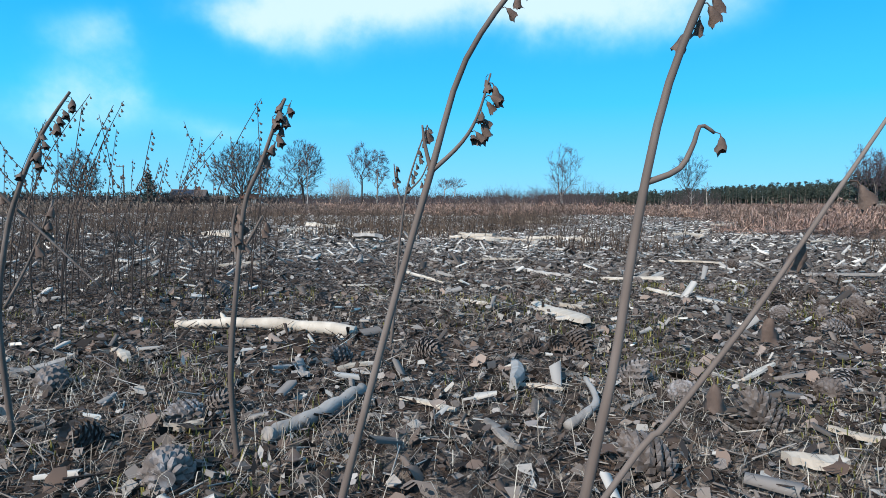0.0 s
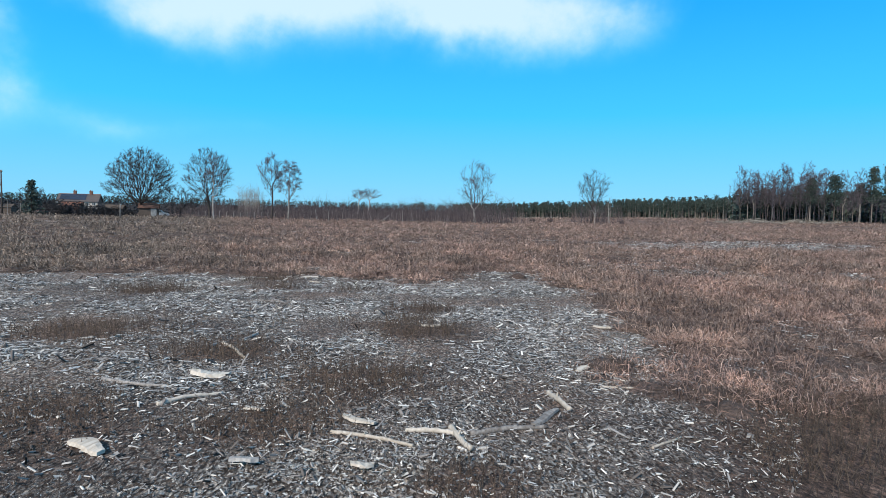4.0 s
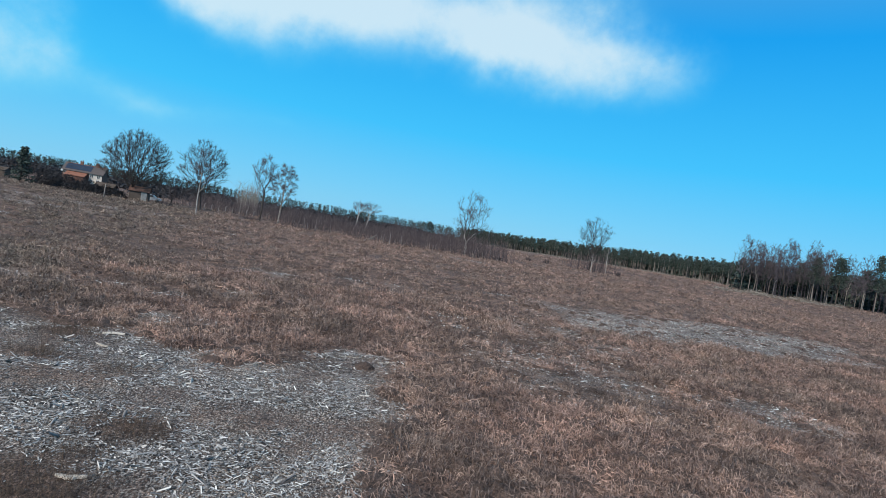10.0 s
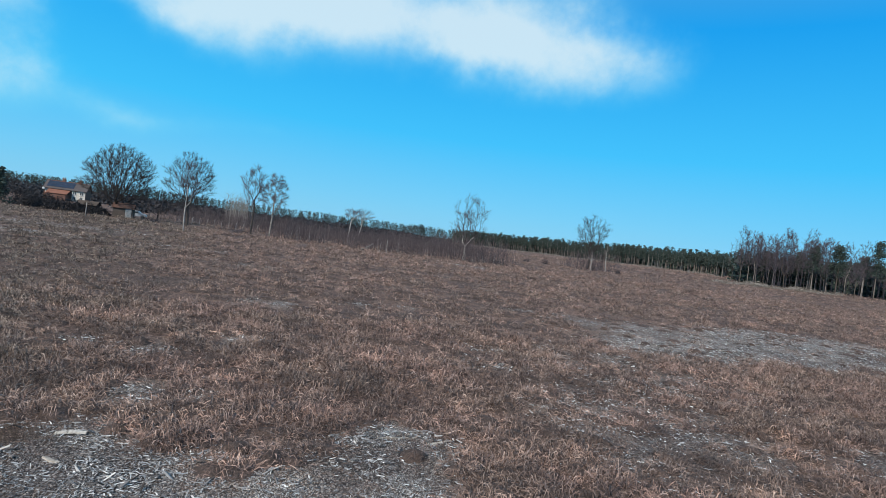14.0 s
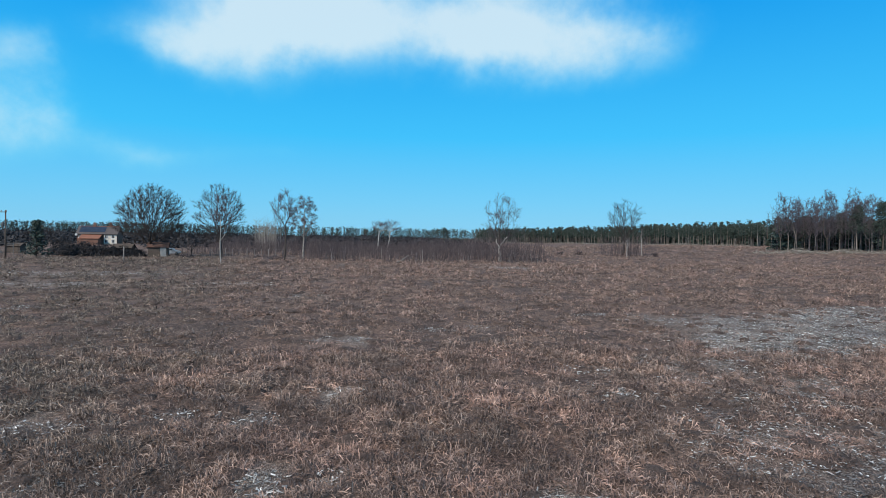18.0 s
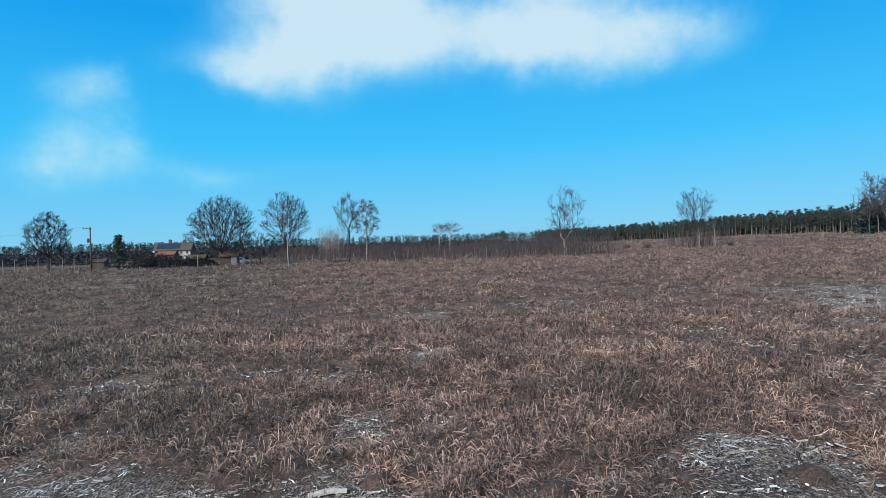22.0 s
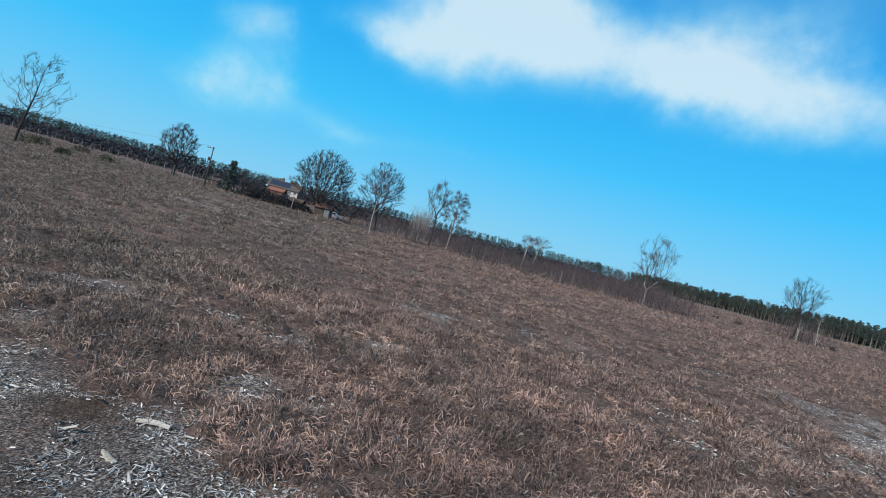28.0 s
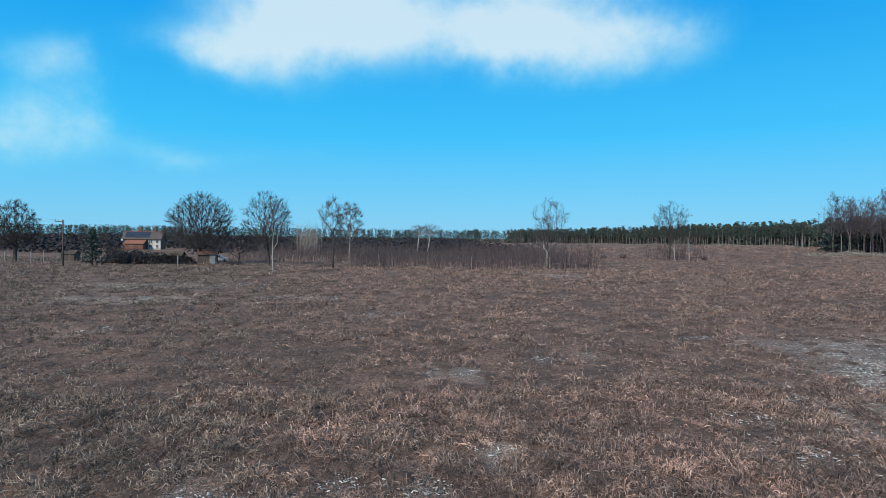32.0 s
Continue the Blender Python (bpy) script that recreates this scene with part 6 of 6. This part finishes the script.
stick("log", "pale barkless branch log with a broken stub on the litter", [(-0.552, 1.185, 0), (-0.402, 1.158, 0.004), (-0.165, 1.094, 0)], 0.0085, 0.0135, M["palewood"], knots=1, seed=2, sides=12, category="log")
stick("log", "grey weathered branch half sunk in the litter", [(-0.184, 0.595, 0), (-0.143, 0.655, 0.002), (-0.102, 0.74, 0.004)], 0.0095, 0.008, M["greywood"], seed=3, category="log")
slab("flat white splinter of fresh split wood", (0.236, 1.37), (0.293, 1.13), 0.040, 0.010, M["palewood"], 4, tip=0.0, raise_=0.01)
slab("short grey peg of weathered wood", (0.124, 0.91), (0.095, 0.72), 0.018, 0.014, M["greywood"], 5, tip=0.012)
stick("stick", "long grey stick among chips", [(0.30, 2.28, 0), (0.39, 2.16, 0), (0.475, 2.07, 0)], 0.010, 0.007, M["greywood"], seed=6)
stick("stick", "pale hooked twig on the litter", [(-0.12, 2.07, 0.01), (-0.06, 1.92, 0.01), (0.01, 1.83, 0)], 0.007, 0.004, M["palewood"], seed=7)
NEAR_SLABS = (((0.05, 1.385), (0.13, 1.345), 0.018, 1), ((0.29, 1.375), (0.37, 1.372), 0.024, 1), ((0.314, 1.114), (0.40, 1.21), 0.014, 0), ((0.43, 0.795), (0.52, 0.87), 0.012, 1),
         ((0.098, 0.762), (0.162, 0.733), 0.013, 1), ((-0.158, 0.866), (-0.105, 0.902), 0.016, 1), ((0.79, 0.988), (0.95, 1.08), 0.030, 1), ((0.625, 1.71), (0.68, 1.6), 0.022, 1),
         ((-0.31, 0.626), (-0.272, 0.643), 0.020, 1), ((-0.095, 1.45), (0.028, 1.43), 0.014, 0), ((0.16, 0.557), (0.193, 0.546), 0.016, 0), ((-0.545, 0.945), (-0.483, 0.875), 0.020, 1),
         ((-0.222, 0.838), (-0.196, 0.845), 0.020, 0), ((0.33, 0.52), (0.39, 0.53), 0.030, 1), ((0.42, 0.60), (0.47, 0.57), 0.018, 1), ((-0.62, 0.80), (-0.56, 0.84), 0.035, 0))
FAR_SLABS = (((0.55, 1.95), (0.75, 1.90), 0.03, 1), ((-0.9, 2.3), (-0.72, 2.36), 0.04, 1), ((1.0, 2.6), (1.25, 2.5), 0.035, 1), ((0.2, 2.7), (0.42, 2.75), 0.03, 1), ((-0.3, 1.75), (-0.2, 1.8), 0.02, 1),
         ((0.75, 2.2), (0.86, 2.32), 0.02, 0), ((1.35, 2.1), (1.6, 2.05), 0.035, 0), ((0.22, 0.66), (0.27, 0.70), 0.012, 0), ((-0.05, 0.70), (0.02, 0.66), 0.012, 1), ((0.05, 0.62), (0.08, 0.55), 0.014, 0))
for i, (a, b, w, pale) in enumerate(NEAR_SLABS + FAR_SLABS):
    slab(("bleached split wood piece lying on the litter", "pale split wood piece lying on the litter")[pale], a, b, w * 0.8, w * 0.3, M["palewood"] if pale else M["greywood"], 20 + i, raise_=0.006)
stick("stick", "thin curved grey twig", [(0.14, 0.61, 0), (0.185, 0.66, 0.01), (0.19, 0.73, 0.02)], 0.006, 0.003, M["greywood"], seed=31)
stick("log", "grey broken branch at the weeds' foot", [(-0.60, 0.60, 0), (-0.54, 0.625, 0), (-0.492, 0.64, 0)], 0.009, 0.008, M["greywood"], seed=32, category="log")
NEAR_STICKS = (((-1.97, 11.27), (-1.22, 11.26), (-0.65, 10.15), 0.032, 0.02, 0), ((-2.32, 6.17), (-1.86, 5.86), (-1.58, 5.8), 0.03, 0.02, 0), ((-1.5, 5.27), (-1.29, 5.44), (-1.01, 5.61), 0.035, 0.022, 1),
               ((0.07, 4.47), (0.41, 4.32), (0.7, 4.15), 0.026, 0.018, 1), ((0.67, 4.46), (0.88, 4.43), (1.06, 4.36), 0.03, 0.028, 1), ((1.05, 4.51), (1.08, 4.23), (1.12, 4.02), 0.04, 0.03, 1),
               ((1.19, 4.36), (1.51, 4.42), (1.86, 4.44), 0.036, 0.024, 0), ((2.19, 5.34), (2.2, 5.06), (2.21, 4.8), 0.04, 0.035, 1), ((2.35, 4.32), (2.38, 4.18), (2.43, 4.08), 0.016, 0.01, 0),
               ((2.8, 5.48), (3.03, 5.45), (3.23, 5.35), 0.018, 0.012, 1), ((2.51, 3.88), (2.68, 3.96), (2.87, 4.08), 0.016, 0.012, 1), ((-1.5, 7.81), (-1.26, 7.38), (-1.06, 7.01), 0.032, 0.024, 1),
               ((-1.26, 7.94), (-1.18, 8.15), (-1.13, 8.42), 0.03, 0.02, 0))
FAR_STICKS = (((-2.05, 12.05), (-1.8, 12.25), (-1.5, 12.45), 0.03, 0.02, 0), ((5.2, 16.3), (5.6, 16.55), (6.05, 16.85), 0.035, 0.02, 1), ((4.4, 16.9), (4.8, 16.9), (5.3, 17.1), 0.03, 0.02, 0),
              ((18.8, 29.2), (19.8, 29.3), (21.0, 28.8), 0.035, 0.02, 0), ((21.5, 32.5), (22.6, 32.7), (23.8, 32.4), 0.03, 0.02, 1), ((-7.7, 23.4), (-7.4, 23.5), (-7.1, 23.3), 0.03, 0.02, 0))
for i, (a, b, c, r0, r1, pale) in enumerate(NEAR_STICKS + FAR_STICKS):
    stick("branch", ("grey fallen branch lying among wood chips", "pale barkless branch lying among wood chips")[pale], [(*a, -0.2 * r0), (*b, 0.005), (*c, 0)], r0 * 0.7, r1 * 0.7, M["palewood"] if pale else M["greywood"], seed=50 + i, knots=i % 2, category="branch")
BIG = (((-1.46, 6.19), (-1.06, 6.12), 0.16, 1), ((0.16, 4.8), (0.42, 4.57), 0.07, 1), ((1.75, 4.49), (2.09, 4.8), 0.08, 0),
       ((-0.7, 5.12), (-0.54, 5.0), 0.07, 1), ((-1.82, 4.42), (-1.5, 4.18), 0.11, 1), ((-0.6, 3.92), (-0.4, 3.93), 0.09, 0),
       ((0.23, 3.78), (0.39, 3.79), 0.08, 1), ((1.28, 8.7), (1.61, 8.73), 0.09, 1), ((4.11, 8.63), (4.29, 8.39), 0.09, 1),
       ((2.78, 6.08), (2.96, 6.19), 0.08, 1),
       ((-1.2, 15.6), (-0.75, 15.7), 0.10, 1), ((4.2, 16.4), (5.0, 16.6), 0.06, 1), ((-0.9, 14.6), (-0.6, 14.5), 0.08, 1), ((6.9, 13.2), (7.2, 13.5), 0.10, 0))
for i, (a, b, w, pale) in enumerate(BIG):
    slab(("large grey slab of split wood on chips", "large white slab of split wood on chips")[pale], a, b, w, w * 0.28, M["palewood"] if pale else M["greywood"], 90 + i, raise_=0.02)


def cone_mesh(seed, rows=9, closed=0.0):
    """An opened pine cone lying on its side: woody scales in a spiral round a core."""
    r = np.random.default_rng(seed)
    V, F = [], []
    n = rows * 9
    for i in range(n):
        u = i / n
        a = i * 2.39996
        z = 0.004 + 0.056 * u
        spread_ = 0.027 * math.sin(math.pi * (0.16 + 0.78 * u)) ** 0.7 * (1 - 0.35 * closed)
        out, side = np.array([math.cos(a), math.sin(a), 0]), np.array([-math.sin(a), math.cos(a), 0])
        up = np.array([0, 0, 1.0])
        w = 0.0075 * (0.7 + 0.5 * math.sin(math.pi * u)) * r.uniform(0.85, 1.15)
        c0, c1, c2 = out * 0.005 + up * z, out * spread_ * 0.75 + up * (z + 0.002), out * spread_ * r.uniform(0.95, 1.1) + up * (z + 0.008 * (0.5 + u))
        b = len(V)
        V += [c0 - side * w * 0.3, c0 + side * w * 0.3, c1 - side * w * 0.9, c1 + side * w * 0.9, c2 - side * w * 0.55 + up * 0.001, c2 + side * w * 0.55 + up * 0.001, c1 - up * 0.0035, c2 - up * 0.003 + out * 0.001]
        F += [(b, b + 1, b + 3, b + 2), (b + 2, b + 3, b + 5, b + 4), (b + 1, b, b + 6, b + 6), (b + 3, b + 1, b + 6, b + 6), (b, b + 2, b + 6, b + 6), (b + 2, b + 4, b + 7, b + 6), (b + 5, b + 3, b + 6, b + 7), (b + 4, b + 5, b + 7, b + 7)]
    bm = bmesh.new()
    vs = [bm.verts.new(v) for v in V]
    for f in F:
        bm.faces.new([vs[k] for k in dict.fromkeys(f)])
    bmesh.ops.create_cone(bm, cap_ends=True, segments=8, radius1=0.009, radius2=0.003, depth=0.058, matrix=Matrix.Translation((0, 0, 0.031)))
    return mesh_bm("pine_cone", bm, M["cone"])


CONES = [cone_mesh(s, 9, c) for s, c in ((1, 0), (2, 0.3), (3, 0))]
CONE_AT = ((0.205, 0.972), (0.261, 0.76), (0.515, 0.736), (0.194, 0.51), (0.585, 0.81), (0.966, 1.545), (0.937, 1.387), (1.088, 1.48), (0.807, 1.14), (0.889, 1.49), (-0.023, 0.967), (-0.274, 0.688), (-0.245, 0.50), (-0.163, 0.935),
           (0.84, 1.40), (1.02, 1.40), (0.87, 1.28), (0.99, 1.30), (1.05, 1.60), (0.92, 1.62), (0.78, 1.30), (1.14, 1.56), (0.86, 1.20), (0.16, 0.99), (0.24, 0.99), (0.30, 0.70), (0.36, 0.62), (-0.30, 0.665), (-0.378, 0.592),
           (0.3, 1.681), (0.84, 1.75), (1.221, 2.36), (0.843, 3.413), (-0.282, 1.368), (0.66, 1.9), (1.35, 1.95), (-0.62, 1.62), (0.45, 2.4), (-0.50, 0.56), (0.66, 0.79), (-0.52, 0.75))
for i, (cx, cy) in enumerate(CONE_AT):
    s = 0.72 + 0.10 * math.sin(i * 2.7)
    tip = (80, 35, 95, 60, 110)[i % 5]
    m = Matrix.Translation(on_ground(cx, cy, 0.016 * s)) @ Euler((radians(tip), radians(12 * math.sin(i)), radians(i * 77 % 360))).to_matrix().to_4x4() @ Matrix.Scale(s, 4) @ Matrix.Translation((0, 0, -0.03))
    thing("pine_cone", "opened grey-brown pine cone lying on the litter", "pine cone", m, group="pine cones on the ground", data=CONES[i % 3])


# ---- dead flower stalks ----
def pod_mesh(seed):
    """A dry seed capsule: a little urn with pointed flaps."""
    n = 8
    prof = [(0.0, 0.0010), (0.003, 0.0024), (0.007, 0.0036), (0.011, 0.0046), (0.0135, 0.0050)]
    bm = bmesh.new()
    rings = []
    for z, q in prof:
        crease = [1 + 0.30 * math.sin(2.4 * k + 3.1 * seed + 400 * z) for k in range(n)]
        rings.append([bm.verts.new((q * c * math.cos(2 * math.pi * k / n), q * c * math.sin(2 * math.pi * k / n), -z + 0.0012 * (c - 1))) for k, c in enumerate(crease)])
    for a, b in zip(rings, rings[1:]):
        for k in range(n):
            bm.faces.new((a[k], a[(k + 1) % n], b[(k + 1) % n], b[k]))
    bm.faces.new(rings[0])
    for k in range(0, n, 2):
        flare = 0.0040 + 0.0011 * ((k + seed) % 4)
        tip = bm.verts.new((flare * math.cos(2 * math.pi * (k + 0.5 + 0.3 * seed) / n), flare * math.sin(2 * math.pi * (k + 0.5) / n), -0.0150 - 0.001 * (k % 3)))
        bm.faces.new((rings[-1][k], rings[-1][(k + 1) % n], tip))
    bmesh.ops.recalc_face_normals(bm, faces=bm.faces)
    V, F = pipe([(0, 0, -0.001), (-0.001, 0, 0.003), (-0.005, 0, 0.0045)], [0.0007, 0.0005, 0.0005], 4, False)
    vs = [bm.verts.new(v) for v in V]
    for f in F:
        bm.faces.new([vs[i] for i in f])
    return mesh_bm("seed_pod", bm, M["pod"], True)


PODS = [pod_mesh(s) for s in range(3)]


def weed(pts, r0, r1, pods, label, branches=(), size=1.0, seed=0, stem=None):
    """A leafless flower stalk: stem, side branches, and pods hung along stretches of it."""
    r = np.random.default_rng(seed)
    P = bezier_through(pts, 26)
    base = P[0].copy()
    top = thing("weed_stalk", label, "weed", pose(*base), group="dead flower stalks")
    part("stem", pipe_mesh("stem", P - base, np.linspace(r0, r1, 26) * (1 + 0.08 * (np.arange(26) % 5 == 0)), stem or M["stem"], 8), top)
    runs = [(P, pods, size)]
    for bp, bpods in branches:
        Q = bezier_through(bp, 12)
        part("side_branch", pipe_mesh("side_branch", Q - base, np.linspace(r0 * 0.55, r1 * 0.8, 12), stem or M["stem"], 7), top)
        runs.append((Q, bpods, size))
    for Q, (u0, u1, k), s in runs:
        for i in range(k):
            u = u0 + (u1 - u0) * (i + r.uniform(0.2, 0.8)) / k
            f = u * (len(Q) - 1)
            j = min(int(f), len(Q) - 2)
            q = Q[j] + (Q[j + 1] - Q[j]) * (f - j) - base
            az = r.normal(0.3, 0.7) if i % 4 else r.uniform(0, 6.28)
            d = np.array([math.cos(az), math.sin(az) * 0.6, 0])
            e = q + d * 0.0065 * s + [0, 0, -0.004 * s]
            m = Matrix.Translation(e) @ Euler((r.normal(0, 0.3), -0.45 * d[0] + r.normal(0, 0.25), az + r.normal(0, 0.3))).to_matrix().to_4x4() @ Matrix.Scale(s * r.uniform(0.75, 1.15), 4)
            part("seed_pod", PODS[i % 3], top, m=m)
    return top


weed([(-0.072, 0.122, -0.010), (-0.043, 0.118, 0.100), (-0.0203, 0.116, 0.189), (-0.0103, 0.116, 0.2276), (-0.0020, 0.116, 0.2570), (0.0035, 0.116, 0.2762), (0.0106, 0.116, 0.2884), (0.0195, 0.116, 0.2995), (0.0249, 0.116, 0.3079), (0.0313, 0.116, 0.3186), (0.040, 0.116, 0.333)], 0.00095, 0.00024, (0.60, 1.0, 19),
     "tall dry brown flower stalk with hanging seed pods", (([(-0.0020, 0.116, 0.2570), (-0.0033, 0.116, 0.2625), (-0.0038, 0.116, 0.2662)], (0.9, 1.0, 1)),
      ([(-0.0020, 0.116, 0.2570), (0.0038, 0.116, 0.2625), (0.0072, 0.116, 0.2681), (0.0097, 0.116, 0.2764)], (0.45, 1.0, 9))), 0.19, 1)
weed([(-0.020, 0.080, -0.010), (0.001, 0.076, 0.110), (0.0191, 0.073, 0.212), (0.0225, 0.073, 0.230), (0.0247, 0.073, 0.247), (0.0276, 0.073, 0.263), (0.0312, 0.073, 0.2737), (0.0344, 0.073, 0.2807), (0.039, 0.073, 0.2892), (0.0438, 0.073, 0.300), (0.049, 0.073, 0.312)], 0.00082, 0.00026, (0.58, 1.0, 24),
     "stout pale flower stalk with a ladder of seed pods", (([(0.0256, 0.073, 0.2531), (0.0298, 0.073, 0.2548), (0.0315, 0.073, 0.2577), (0.0324, 0.073, 0.2603), (0.0342, 0.073, 0.2594)], (0.95, 1.0, 1)),), 0.16, 2)
weed([(-0.201, 0.555, -0.01), (-0.205, 0.55, 0.085), (-0.196, 0.55, 0.186), (-0.188, 0.55, 0.252), (-0.172, 0.55, 0.29), (-0.156, 0.55, 0.333), (-0.148, 0.55, 0.352)], 0.0032, 0.0014, (0.70, 0.98, 9),
     "dry flower stalk with withered brown pods", (([(-0.195, 0.55, 0.19), (-0.200, 0.55, 0.225), (-0.196, 0.55, 0.25)], (0.3, 1.0, 5)), ([(-0.195, 0.55, 0.20), (-0.18, 0.55, 0.225), (-0.172, 0.55, 0.24)], (0.3, 1.0, 3))), 0.8, 3)
weed([(-0.462, 0.605, -0.01), (-0.468, 0.60, 0.125), (-0.456, 0.60, 0.216), (-0.439, 0.60, 0.269), (-0.417, 0.60, 0.317), (-0.398, 0.60, 0.346), (-0.383, 0.60, 0.366)], 0.0032, 0.0013, (0.52, 0.98, 10),
     "bowed flower stalk with a row of hanging pods", (([(-0.462, 0.60, 0.14), (-0.44, 0.61, 0.19), (-0.418, 0.62, 0.255)], (0.6, 1.0, 4)), ([(-0.47, 0.60, 0.27), (-0.43, 0.61, 0.225), (-0.37, 0.62, 0.16)], (0.1, 0.2, 1))), 0.8, 4)
weed([(-0.060, 0.085, -0.010), (-0.018, 0.072, 0.150), (0.0196, 0.066, 0.2157), (0.0267, 0.066, 0.2248), (0.036, 0.066, 0.2376), (0.0427, 0.066, 0.2481), (0.0473, 0.066, 0.2554), (0.0530, 0.066, 0.2645)], 0.00050, 0.00020, (0.42, 0.98, 5),
     "slanting dry stalk with shrivelled leaves and pods", (), 0.24, 5)
weed([(-0.090, 1.0, -0.01), (-0.082, 1.0, 0.06), (-0.072, 1.0, 0.19), (-0.057, 1.0, 0.292), (-0.024, 1.0, 0.392)], 0.0032, 0.0011, (0.72, 1.0, 14),
     "slender dark stalk topped with small pods", (([(-0.066, 1.0, 0.24), (-0.078, 1.0, 0.29), (-0.082, 1.0, 0.325)], (0.5, 1.0, 5)), ([(-0.060, 1.0, 0.275), (-0.035, 1.0, 0.30), (-0.02, 1.0, 0.335)], (0.4, 1.0, 6))), 0.75, 6)
for i in range(60):
    bx, by = rg.uniform(-0.80, -0.30), rg.uniform(1.25, 2.5)
    bx = bx * by * 0.98
    tall = rg.uniform(0.28, 0.53)
    lean = rg.normal(0.06, 0.05)
    p = [(bx, by, -0.01), (bx + lean * 0.2, by, tall * 0.35), (bx + lean * 0.55, by + 0.02, tall * 0.7), (bx + lean * 1.2, by + 0.03, tall)]
    q = [(bx + lean * 0.45, by, tall * 0.60), (bx + lean * 0.3 - 0.04, by, tall * 0.72), (bx + lean * 0.2 - 0.06, by, tall * 0.88)]
    weed(p, 0.0017, 0.0007, (0.50, 1.0, 13), "thin dark dead flower stalk in a cluster", ((q, (0.3, 1.0, 6)),) if i % 2 else (), 0.55, 100 + i, stem=M["darkstem"])
